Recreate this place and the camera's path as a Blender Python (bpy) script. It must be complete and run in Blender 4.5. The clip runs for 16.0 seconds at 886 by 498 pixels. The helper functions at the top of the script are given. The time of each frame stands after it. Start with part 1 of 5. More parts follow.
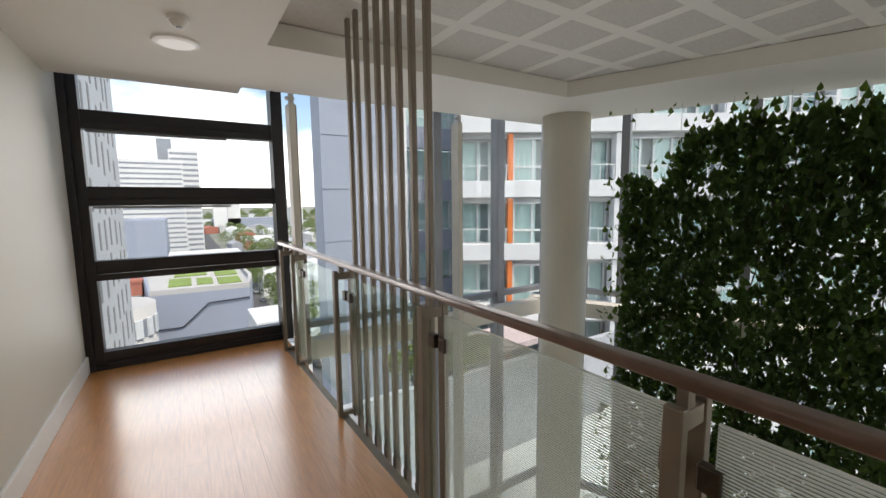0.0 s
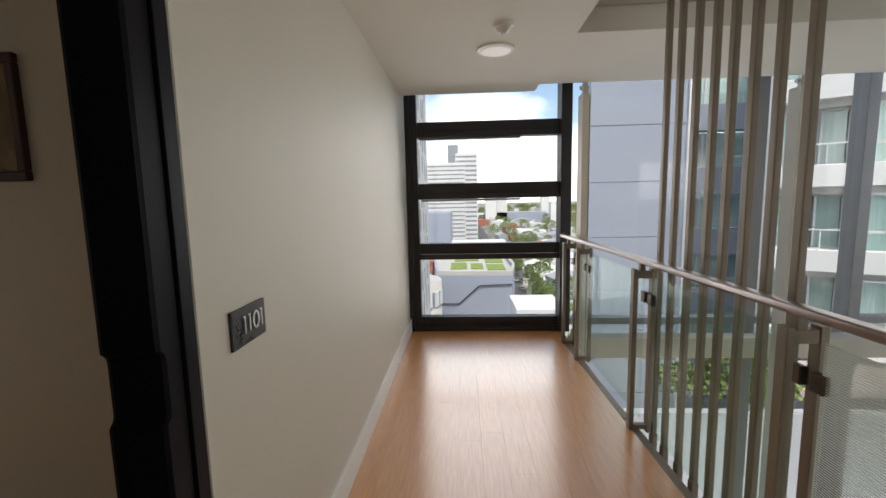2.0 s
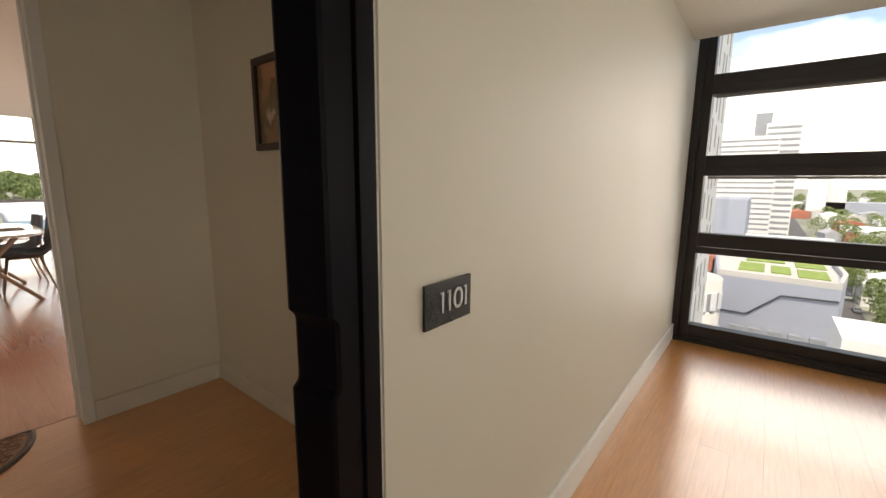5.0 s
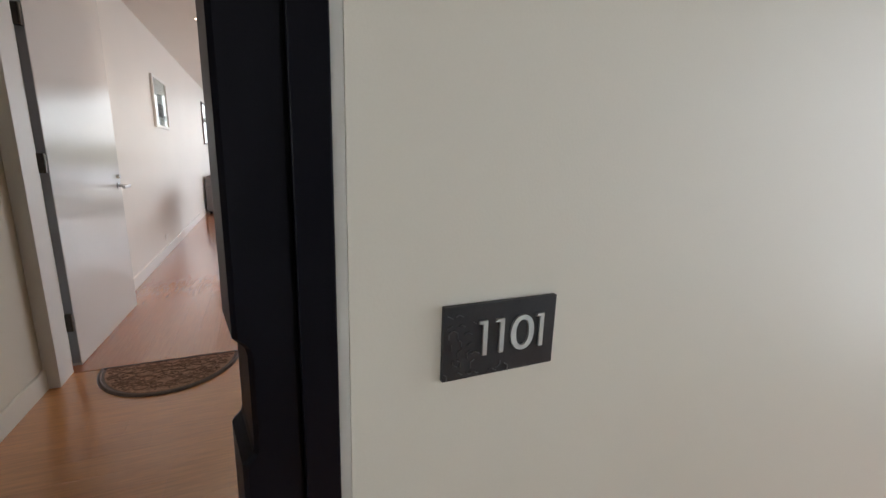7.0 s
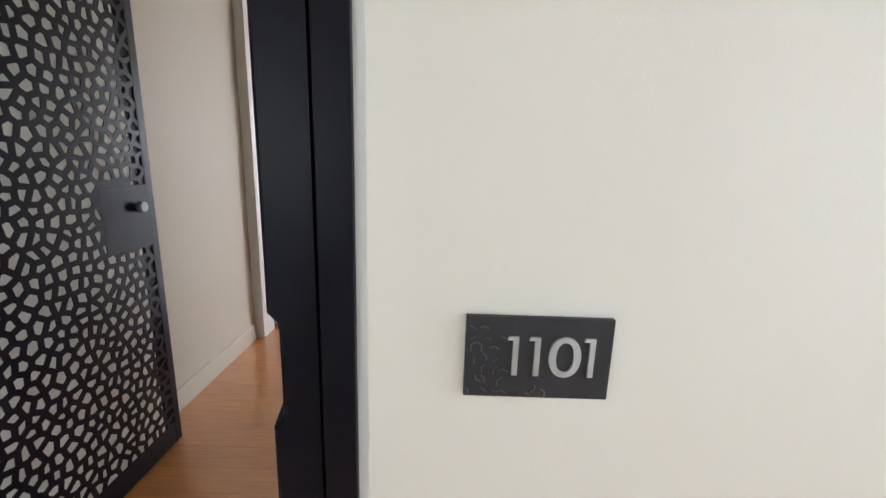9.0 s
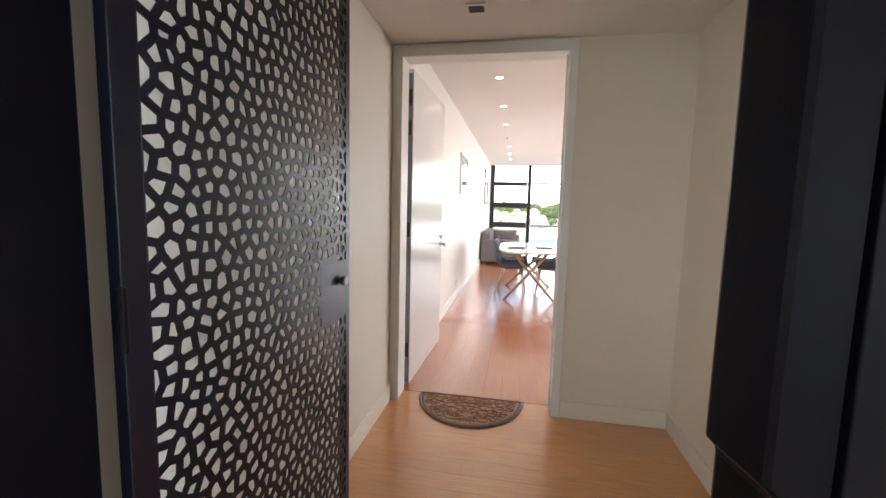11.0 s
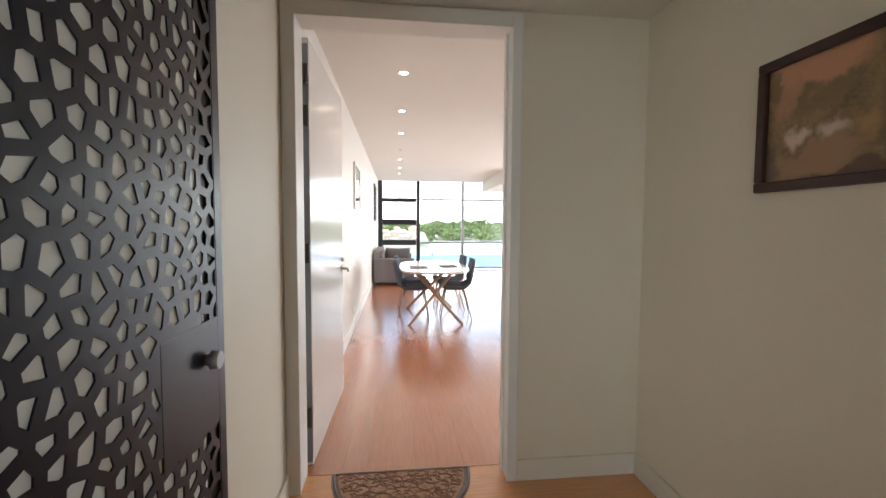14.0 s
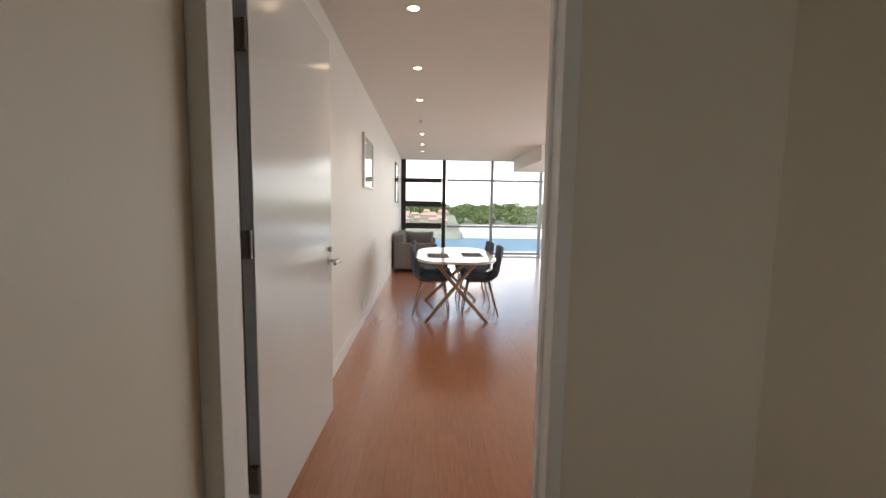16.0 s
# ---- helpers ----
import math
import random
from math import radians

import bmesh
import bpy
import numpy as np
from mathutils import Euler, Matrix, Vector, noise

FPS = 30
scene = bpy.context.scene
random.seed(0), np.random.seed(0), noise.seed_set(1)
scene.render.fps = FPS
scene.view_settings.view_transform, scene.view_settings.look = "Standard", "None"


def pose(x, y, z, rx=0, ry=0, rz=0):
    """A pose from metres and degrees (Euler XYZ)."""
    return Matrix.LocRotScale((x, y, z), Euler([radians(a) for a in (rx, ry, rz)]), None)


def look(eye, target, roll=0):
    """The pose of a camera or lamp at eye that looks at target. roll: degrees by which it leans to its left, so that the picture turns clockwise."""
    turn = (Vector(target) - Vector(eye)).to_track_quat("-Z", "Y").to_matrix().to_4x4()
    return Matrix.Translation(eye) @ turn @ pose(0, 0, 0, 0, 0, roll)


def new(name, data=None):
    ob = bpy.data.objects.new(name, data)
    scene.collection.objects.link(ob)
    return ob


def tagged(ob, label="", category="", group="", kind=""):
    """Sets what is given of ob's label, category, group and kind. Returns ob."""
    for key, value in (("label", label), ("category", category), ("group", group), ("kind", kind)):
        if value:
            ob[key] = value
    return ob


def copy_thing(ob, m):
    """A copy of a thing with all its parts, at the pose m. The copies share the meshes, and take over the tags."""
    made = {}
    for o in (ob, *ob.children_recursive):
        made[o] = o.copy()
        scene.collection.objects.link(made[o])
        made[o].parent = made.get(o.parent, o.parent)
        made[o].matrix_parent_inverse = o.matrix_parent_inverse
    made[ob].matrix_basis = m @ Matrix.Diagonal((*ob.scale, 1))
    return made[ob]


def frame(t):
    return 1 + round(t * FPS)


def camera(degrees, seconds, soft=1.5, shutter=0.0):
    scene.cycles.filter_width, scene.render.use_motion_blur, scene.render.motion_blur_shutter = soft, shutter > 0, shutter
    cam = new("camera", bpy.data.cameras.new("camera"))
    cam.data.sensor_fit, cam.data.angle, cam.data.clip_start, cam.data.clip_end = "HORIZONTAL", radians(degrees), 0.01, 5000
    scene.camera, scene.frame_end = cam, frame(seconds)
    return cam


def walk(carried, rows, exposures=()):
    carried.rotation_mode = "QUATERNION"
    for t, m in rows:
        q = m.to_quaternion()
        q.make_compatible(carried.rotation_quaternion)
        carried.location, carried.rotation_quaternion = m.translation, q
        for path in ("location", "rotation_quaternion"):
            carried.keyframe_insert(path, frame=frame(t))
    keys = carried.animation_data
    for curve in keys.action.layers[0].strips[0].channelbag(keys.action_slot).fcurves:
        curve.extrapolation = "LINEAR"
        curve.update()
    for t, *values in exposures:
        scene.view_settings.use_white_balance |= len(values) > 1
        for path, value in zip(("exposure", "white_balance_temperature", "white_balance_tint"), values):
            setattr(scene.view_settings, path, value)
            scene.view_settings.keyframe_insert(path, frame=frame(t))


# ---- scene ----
cam = camera(94.3, 16.0)
PATH = [
    (0, (0.764, -0.102, 1.379), (1.82, 1.581, 1.151), -0.6),
    (0.5, (0.71, -0.062, 1.378), (1.55, 1.739, 1.158), -0.9),
    (1, (0.636, 0.009, 1.384), (1.242, 1.902, 1.161), -1.3),
    (1.5, (0.585, 0.039, 1.357), (0.875, 2.005, 1.135), -1.2),
    (2, (0.572, 0.059, 1.361), (0.47, 2.043, 1.127), -1.2),
    (2.5, (0.59, 0.074, 1.365), (0.08, 1.991, 1.114), -0.8),
    (3, (0.619, 0.081, 1.357), (-0.213, 1.879, 1.086), -0.6),
    (3.2, (0.633, 0.090, 1.354), (-0.306, 1.835, 1.081), -0.5),
    (5.3, (0.537, 0.481, 1.312), (-0.809, 1.917, 0.959), 0.8),
    (5.5, (0.562, 0.555, 1.311), (-0.907, 1.861, 0.941), 1.5),
    (6, (0.555, 0.655, 1.292), (-1.079, 1.736, 0.89), 2.0),
    (6.5, (0.49, 0.737, 1.286), (-1.236, 1.66, 0.877), 1.8),
    (7, (0.431, 0.808, 1.274), (-1.358, 1.593, 0.85), 1.8),
    (7.5, (0.42, 0.883, 1.281), (-1.438, 1.472, 0.831), 2.1),
    (8, (0.429, 0.939, 1.274), (-1.478, 1.325, 0.813), 2.1),
    (8.5, (0.431, 0.974, 1.265), (-1.506, 1.168, 0.804), 2.0),
    (9, (0.437, 0.97, 1.27), (-1.517, 0.968, 0.841), 1.8),
    (9.5, (0.462, 0.879, 1.279), (-1.496, 0.695, 0.914), 1.7),
    (10, (0.499, 0.742, 1.316), (-1.454, 0.412, 1.04), 1.7),
    (10.2, (0.507, 0.685, 1.332), (-1.443, 0.312, 1.093), 1.7),
    (12.3, (0.216, 0.362, 1.381), (-1.775, 0.187, 1.302), 1.1),
    (12.5, (0.18, 0.347, 1.372), (-1.816, 0.237, 1.291), 1.4),
    (13, (0.055, 0.297, 1.368), (-1.943, 0.329, 1.285), 1.2),
    (13.5, (-0.068, 0.236, 1.361), (-2.059, 0.393, 1.265), 0.5),
    (14, (-0.202, 0.214, 1.342), (-2.186, 0.436, 1.229), 0.3),
    (14.5, (-0.379, 0.252, 1.346), (-2.362, 0.475, 1.219), 0.3),
    (15, (-0.563, 0.302, 1.341), (-2.549, 0.493, 1.197), 0.3),
    (15.5, (-0.772, 0.337, 1.331), (-2.761, 0.473, 1.167), 0.6),
    (16, (-0.967, 0.379, 1.332), (-2.955, 0.459, 1.135), 0.9),
]
EXPOSURES = [
    (0.0, 0.97, 7000, 15), (2.0, 0.9, 7150, 15), (3.2, 0.92, 7500, 15), (5.4, 1.38, 8300, 17), (6.2, 1.25, 7400, 16), (7.5, 1.9, 6200, 14), (8.5, 2.48, 6150, 14), (9.5, 2.4, 6350, 15), (10.2, 2.45, 6650, 17),
    (12.4, 2.6, 6450, 11), (14.0, 2.32, 6450, 11), (15.0, 2.0, 6450, 12), (15.5, 1.75, 6500, 12), (16.0, 1.36, 6900, 13),
]
walk(cam, [(t, look(e, g, r)) for t, e, g, r in PATH], EXPOSURES)

# ---- world, sun and exposure ----
world = bpy.data.worlds.new("sky")
scene.world = world
world.use_nodes = True
wn = world.node_tree
sky = wn.nodes.new("ShaderNodeTexSky")
sky.sky_type = "NISHITA"
sky.sun_disc = False
sky.sun_elevation, sky.sun_rotation = radians(52), radians(200)
sky.air_density, sky.dust_density, sky.ozone_density = 1.0, 1.5, 1.5
wc = wn.nodes.new("ShaderNodeTexCoord")
wm = wn.nodes.new("ShaderNodeMapping")
wm.inputs["Scale"].default_value = (1.0, 1.0, 2.0)
wcl = wn.nodes.new("ShaderNodeTexNoise")
wcl.inputs["Scale"].default_value = 3.0
wcl.inputs["Detail"].default_value = 7
wr = wn.nodes.new("ShaderNodeValToRGB")
wr.color_ramp.elements[0].position, wr.color_ramp.elements[1].position = 0.42, 0.66
wmix = wn.nodes.new("ShaderNodeMix")
wmix.data_type = "RGBA"
wmix.inputs["B"].default_value = (12.0, 12.2, 12.6, 1)
wn.links.new(wc.outputs["Generated"], wm.inputs["Vector"])
wn.links.new(wm.outputs["Vector"], wcl.inputs["Vector"])
wz = wn.nodes.new("ShaderNodeSeparateXYZ")
wh = wn.nodes.new("ShaderNodeMapRange")
wh.inputs["From Min"].default_value, wh.inputs["From Max"].default_value = 0.10, 0.30
wh.inputs["To Min"].default_value, wh.inputs["To Max"].default_value = 0.16, -0.22
wa = wn.nodes.new("ShaderNodeMath")
wa.operation = "ADD"
wn.links.new(wc.outputs["Generated"], wz.inputs[0])
wn.links.new(wz.outputs["Z"], wh.inputs["Value"])
wn.links.new(wcl.outputs["Fac"], wa.inputs[0])
wn.links.new(wh.outputs["Result"], wa.inputs[1])
wn.links.new(wa.outputs[0], wr.inputs["Fac"])
wn.links.new(wr.outputs["Color"], wmix.inputs["Factor"])
wn.links.new(sky.outputs["Color"], wmix.inputs["A"])
wbg = wn.nodes["Background"]
wn.links.new(wmix.outputs["Result"], wbg.inputs["Color"])
wbg.inputs["Strength"].default_value = 0.12

sun = new("sun", bpy.data.lights.new("sun", "SUN"))
sun.data.energy, sun.data.angle, sun.data.color = 2.6, radians(12), (1.0, 0.96, 0.9)
sun.matrix_world = look((6, -14, 30), (0, 0, 0))



def daylight(name, at, target, w, h, watts, col=(0.93, 0.97, 1.0), spread=180):
    """Sky light coming in through a window opening."""
    lamp = new(name, bpy.data.lights.new(name, "AREA"))
    lamp.data.shape, lamp.data.size, lamp.data.size_y = "RECTANGLE", w, h
    lamp.data.energy, lamp.data.color = watts, col
    lamp.data.spread = radians(spread)
    lamp.matrix_world = look(at, target)
    return lamp


daylight("daylight_living_side", (-8.6, 4.84, 1.36), (-8.6, 0, 1.2), 6.6, 2.3, 37)
daylight("daylight_corridor_window", (0.83, 4.16, 1.25), (0.83, 0, 0.35), 1.35, 1.95, 5.0, spread=115)
daylight("daylight_atrium_end", (3.3, 4.18, 1.0), (-0.6, -0.3, 0.8), 2.8, 2.8, 5, spread=120)
daylight("daylight_atrium_side", (8.35, -2.45, 0.9), (4.0, -4.3, 0.3), 5.0, 3.2, 51)

# the living room's recessed lamps
for lx in (-3.909, -5.108, -6.286, -8.681, -9.897, -11.011):
    lamp = new("downlight_beam", bpy.data.lights.new("downlight_beam", "SPOT"))
    lamp.data.energy, lamp.data.spot_size, lamp.data.spot_blend = 5.5, radians(110), 0.8
    lamp.data.color, lamp.data.shadow_soft_size = (1.0, 0.80, 0.58), 0.04
    lamp.matrix_world = look((lx, 0.272, 2.655), (lx, 0.272, 0))

# ---- materials ----
def mat(name, col, rough=0.6, metal=0.0, var=0.06, scale=6.0, bump=0.0, bscale=80.0, stretch=(1, 1, 1), coat=0.0, rnd=0.0, trans=0.0, spec=0.5, cior=1.5, crough=0.16):
    """A surface with mottling at two scales and fine relief, in world metres."""
    m = bpy.data.materials.new(name)
    m.use_nodes = True
    nt = m.node_tree
    p = nt.nodes["Principled BSDF"]
    p.inputs["Roughness"].default_value, p.inputs["Metallic"].default_value = rough, metal
    p.inputs["Coat Weight"].default_value = coat
    p.inputs["Specular IOR Level"].default_value = spec
    p.inputs["Coat Roughness"].default_value, p.inputs["Coat IOR"].default_value = crough, cior
    geo = nt.nodes.new("ShaderNodeNewGeometry")
    mp = nt.nodes.new("ShaderNodeMapping")
    mp.inputs["Scale"].default_value = stretch
    nt.links.new(geo.outputs["Position"], mp.inputs["Vector"])
    n1 = nt.nodes.new("ShaderNodeTexNoise")
    n1.inputs["Scale"].default_value, n1.inputs["Detail"].default_value = scale, 5
    n2 = nt.nodes.new("ShaderNodeTexNoise")
    n2.inputs["Scale"].default_value, n2.inputs["Detail"].default_value = bscale, 3
    nt.links.new(mp.outputs["Vector"], n1.inputs["Vector"])
    nt.links.new(mp.outputs["Vector"], n2.inputs["Vector"])
    add = nt.nodes.new("ShaderNodeMath")
    add.operation = "ADD"
    half = nt.nodes.new("ShaderNodeMath")
    half.operation = "MULTIPLY"
    half.inputs[1].default_value = 0.4
    nt.links.new(n2.outputs["Fac"], half.inputs[0])
    nt.links.new(n1.outputs["Fac"], add.inputs[0])
    nt.links.new(half.outputs[0], add.inputs[1])
    last = add
    if rnd:
        oi = nt.nodes.new("ShaderNodeObjectInfo")
        mul = nt.nodes.new("ShaderNodeMath")
        mul.operation = "MULTIPLY_ADD"
        mul.inputs[1].default_value = rnd
        nt.links.new(oi.outputs["Random"], mul.inputs[0])
        nt.links.new(add.outputs[0], mul.inputs[2])
        last = mul
    ramp = nt.nodes.new("ShaderNodeValToRGB")
    ramp.color_ramp.elements[0].position = 0.4
    ramp.color_ramp.elements[1].position = 1.05 + rnd * 0.5
    lo, hi = [c * (1 - var) for c in col], [min(1, c * (1 + var)) for c in col]
    ramp.color_ramp.elements[0].color, ramp.color_ramp.elements[1].color = (*lo, 1), (*hi, 1)
    nt.links.new(last.outputs[0], ramp.inputs["Fac"])
    nt.links.new(ramp.outputs["Color"], p.inputs["Base Color"])
    rr = nt.nodes.new("ShaderNodeMapRange")
    rr.inputs["To Min"].default_value, rr.inputs["To Max"].default_value = max(0.02, rough - 0.06), min(1, rough + 0.06)
    nt.links.new(n1.outputs["Fac"], rr.inputs["Value"])
    nt.links.new(rr.outputs["Result"], p.inputs["Roughness"])
    if trans:
        p.inputs["Subsurface Weight"].default_value = trans
        p.inputs["Subsurface Radius"].default_value = (0.02, 0.04, 0.01)
    if bump:
        b = nt.nodes.new("ShaderNodeBump")
        b.inputs["Strength"].default_value, b.inputs["Distance"].default_value = bump, 0.004
        nt.links.new(n2.outputs["Fac"], b.inputs["Height"])
        nt.links.new(b.outputs["Normal"], p.inputs["Normal"])
    return m


def glass(name, tint=(0.94, 0.97, 0.96), gloss=1.0, rough=0.0):
    """A thin pane: clear, with Fresnel gloss."""
    m = bpy.data.materials.new(name)
    m.use_nodes = True
    nt = m.node_tree
    nt.nodes.remove(nt.nodes["Principled BSDF"])
    tr = nt.nodes.new("ShaderNodeBsdfTransparent")
    tr.inputs["Color"].default_value = (*tint, 1)
    gl = nt.nodes.new("ShaderNodeBsdfGlossy")
    gl.inputs["Roughness"].default_value = rough
    fr = nt.nodes.new("ShaderNodeLayerWeight")
    fr.inputs["Blend"].default_value = 0.5
    p5 = nt.nodes.new("ShaderNodeMath")
    p5.operation = "POWER"
    p5.inputs[1].default_value = 5.0
    k = nt.nodes.new("ShaderNodeMath")
    k.operation = "MULTIPLY_ADD"
    k.inputs[1].default_value, k.inputs[2].default_value = 0.8 * gloss, 0.03 * gloss
    mx = nt.nodes.new("ShaderNodeMixShader")
    nt.links.new(fr.outputs["Facing"], p5.inputs[0])
    nt.links.new(p5.outputs[0], k.inputs[0])
    nt.links.new(k.outputs[0], mx.inputs[0])
    nt.links.new(tr.outputs[0], mx.inputs[1])
    nt.links.new(gl.outputs[0], mx.inputs[2])
    nt.links.new(mx.outputs[0], nt.nodes["Material Output"].inputs["Surface"])
    return m


def frit_glass(name):
    """Balustrade glass printed with fine pale horizontal lines."""
    m = glass(name, (0.86, 0.9, 0.88), 0.5)
    nt = m.node_tree
    geo = nt.nodes.new("ShaderNodeNewGeometry")
    sp = nt.nodes.new("ShaderNodeSeparateXYZ")
    nt.links.new(geo.outputs["Position"], sp.inputs[0])
    md = nt.nodes.new("ShaderNodeMath")
    md.operation = "FLOORED_MODULO"
    md.inputs[1].default_value = 0.0080
    lt = nt.nodes.new("ShaderNodeMath")
    lt.operation = "LESS_THAN"
    lt.inputs[1].default_value = 0.0037
    nt.links.new(sp.outputs["Z"], md.inputs[0])
    nt.links.new(md.outputs[0], lt.inputs[0])
    df = nt.nodes.new("ShaderNodeBsdfDiffuse")
    df.inputs["Color"].default_value = (0.84, 0.86, 0.82, 1)
    tl = nt.nodes.new("ShaderNodeBsdfTranslucent")
    tl.inputs["Color"].default_value = (0.84, 0.86, 0.82, 1)
    both = nt.nodes.new("ShaderNodeMixShader")
    nt.links.new(df.outputs[0], both.inputs[1])
    nt.links.new(tl.outputs[0], both.inputs[2])
    mx = nt.nodes.new("ShaderNodeMixShader")
    out = nt.nodes["Material Output"]
    clear = out.inputs["Surface"].links[0].from_socket
    thin = nt.nodes.new("ShaderNodeMath")
    thin.operation = "MULTIPLY"
    thin.inputs[1].default_value = 0.85
    nt.links.new(lt.outputs[0], thin.inputs[0])
    nt.links.new(thin.outputs[0], mx.inputs[0])
    nt.links.new(clear, mx.inputs[1])
    nt.links.new(both.outputs[0], mx.inputs[2])
    nt.links.new(mx.outputs[0], out.inputs["Surface"])
    return m


def glow(name, col, strength):
    m = bpy.data.materials.new(name)
    m.use_nodes = True
    p = m.node_tree.nodes["Principled BSDF"]
    p.inputs["Base Color"].default_value = (0.8, 0.8, 0.8, 1)
    p.inputs["Emission Color"].default_value = (*col, 1)
    p.inputs["Emission Strength"].default_value = strength
    return m


M_WALL = mat("wall_paint", (0.70, 0.668, 0.585), 0.55, var=0.03, scale=1.3, bump=0.05, bscale=260)
M_WALL_LOBBY = mat("wall_paint_lobby", (0.77, 0.71, 0.59), 0.55, var=0.03, scale=1.3, bump=0.12, bscale=260)
M_WALL_IN = mat("wall_paint_apartment", (0.80, 0.77, 0.72), 0.5, var=0.03, scale=1.1, bump=0.1, bscale=260)
M_CEIL = mat("ceiling_paint", (0.78, 0.76, 0.71), 0.8, var=0.02, scale=1.0, bump=0.08, bscale=300)
M_TRIM = mat("trim_paint", (0.84, 0.83, 0.79), 0.4, var=0.03, scale=3, bump=0.04, bscale=120)
M_SKIRT = mat("cream_skirting_paint", (0.79, 0.74, 0.64), 0.4, var=0.03, scale=3, bump=0.04, bscale=120)
M_DOOR = mat("door_paint", (0.80, 0.79, 0.76), 0.16, var=0.02, scale=2, bump=0.03, bscale=90)
M_PLANK = mat("bamboo_plank", (0.68, 0.295, 0.085), 0.34, var=0.18, scale=9, bump=0.04, bscale=60, stretch=(9, 0.6, 1), rnd=0.13, coat=1.0, cior=1.95, crough=0.21)
M_PLANK_X = mat("red_timber_plank", (0.47, 0.18, 0.08), 0.2, var=0.16, scale=9, bump=0.04, bscale=60, stretch=(0.6, 9, 1), rnd=0.10, coat=1.0, cior=1.65, crough=0.2)
M_UNDER = mat("joint_dark", (0.30, 0.14, 0.06), 0.8)
M_SLAB = mat("concrete_edge", (0.5, 0.49, 0.46), 0.8, var=0.1, scale=3, bump=0.3)
M_DARK = mat("dark_aluminium", (0.035, 0.033, 0.036), 0.38, 0.3, var=0.15, scale=8, bump=0.05, bscale=200)
M_BLACK = mat("black_steel", (0.004, 0.004, 0.007), 0.38, 0.0, spec=0.12, var=0.2, scale=5, bump=0.05, bscale=200)
M_SCREEN = mat("black_perforated_steel", (0.004, 0.006, 0.018), 0.36, 0.0, spec=0.45, var=0.2, scale=6, bump=0.06, bscale=220)
M_BACK = mat("pale_satin_backing", (0.84, 0.88, 0.86), 0.45, var=0.04, scale=3)
M_GREYAL = mat("grey_aluminium", (0.30, 0.31, 0.33), 0.4, 0.5, var=0.08, scale=5)
M_TAUPE = mat("taupe_powder_coat", (0.24, 0.205, 0.165), 0.45, 0.2, var=0.08, scale=7, bump=0.05, bscale=300)
M_POSTW = mat("cream_post_paint", (0.68, 0.65, 0.58), 0.4, var=0.05, scale=4)
M_RAIL = mat("bronze_handrail", (0.19, 0.13, 0.105), 0.30, 0.45, var=0.15, scale=14, bump=0.04, bscale=150, coat=0.3)
M_STEEL = mat("brushed_steel", (0.55, 0.55, 0.55), 0.3, 1.0, var=0.08, scale=30)
M_BRONZE = mat("dark_bronze_hinge", (0.10, 0.085, 0.07), 0.4, 0.7, var=0.2, scale=40)
M_COL = mat("column_paint", (0.72, 0.68, 0.58), 0.6, var=0.04, scale=2, bump=0.12, bscale=160)
M_LEAF = mat("ivy_leaf", (0.028, 0.06, 0.014), 0.45, spec=0.25, var=0.45, scale=14, bump=0.3, bscale=70, trans=0.0)
M_STEM = mat("ivy_stem", (0.10, 0.07, 0.04), 0.8, var=0.3, scale=20)
M_SIGN = mat("sign_charcoal", (0.03, 0.03, 0.034), 0.45, 0.3, var=0.2, scale=25, bump=0.1, bscale=300)
M_NUM = mat("sign_numeral_silver", (0.62, 0.62, 0.62), 0.35, 0.8, var=0.06, scale=60)
M_MATRUB = mat("doormat_rubber", (0.24, 0.20, 0.19), 0.7, var=0.25, scale=30, bump=0.4, bscale=300)
M_SCROLL = mat("doormat_scroll", (0.33, 0.20, 0.145), 0.8, var=0.25, scale=40, bump=0.4, bscale=300)
M_MATFIB = mat("doormat_fibre", (0.54, 0.34, 0.24), 0.95, var=0.35, scale=60, bump=0.8, bscale=500)
M_FRAME = mat("dark_timber_frame", (0.05, 0.018, 0.014), 0.4, var=0.3, scale=18, bump=0.2, bscale=120, stretch=(1, 1, 3))
M_SOFA = mat("grey_sofa_fabric", (0.17, 0.16, 0.16), 0.9, var=0.12, scale=30, bump=0.4, bscale=700)
M_CUSH = mat("cushion_fabric", (0.13, 0.125, 0.13), 0.92, var=0.15, scale=40, bump=0.4, bscale=700)
M_CHAIR = mat("chair_velvet_slate", (0.10, 0.12, 0.155), 0.75, var=0.2, scale=20, bump=0.3, bscale=500)
M_CHLEG = mat("chair_leg_metal", (0.33, 0.27, 0.22), 0.35, 0.6, var=0.1, scale=30)
M_TTOP = mat("white_stone_top", (0.76, 0.74, 0.72), 0.12, var=0.06, scale=4, bump=0.02)
M_TLEG = mat("pale_timber_leg", (0.46, 0.33, 0.22), 0.45, var=0.2, scale=20, stretch=(1, 1, 5), bump=0.1)
M_PMAT = mat("placemat_weave", (0.20, 0.17, 0.18), 0.85, var=0.3, scale=90, bump=0.5, bscale=400)
M_WHITE = mat("white_lacquer", (0.8, 0.8, 0.8), 0.3, var=0.03)
M_PLASTIC = mat("white_plastic", (0.76, 0.75, 0.71), 0.4, var=0.03, scale=10)
M_GLASS = glass("window_glass")
M_GLASS_OUT = glass("neighbour_glass", (0.86, 0.92, 0.92), 1.3)
M_GLASSG = glass("green_edge_glass", (0.89, 0.95, 0.92), 0.6)
M_FRIT = frit_glass("fritted_glass")
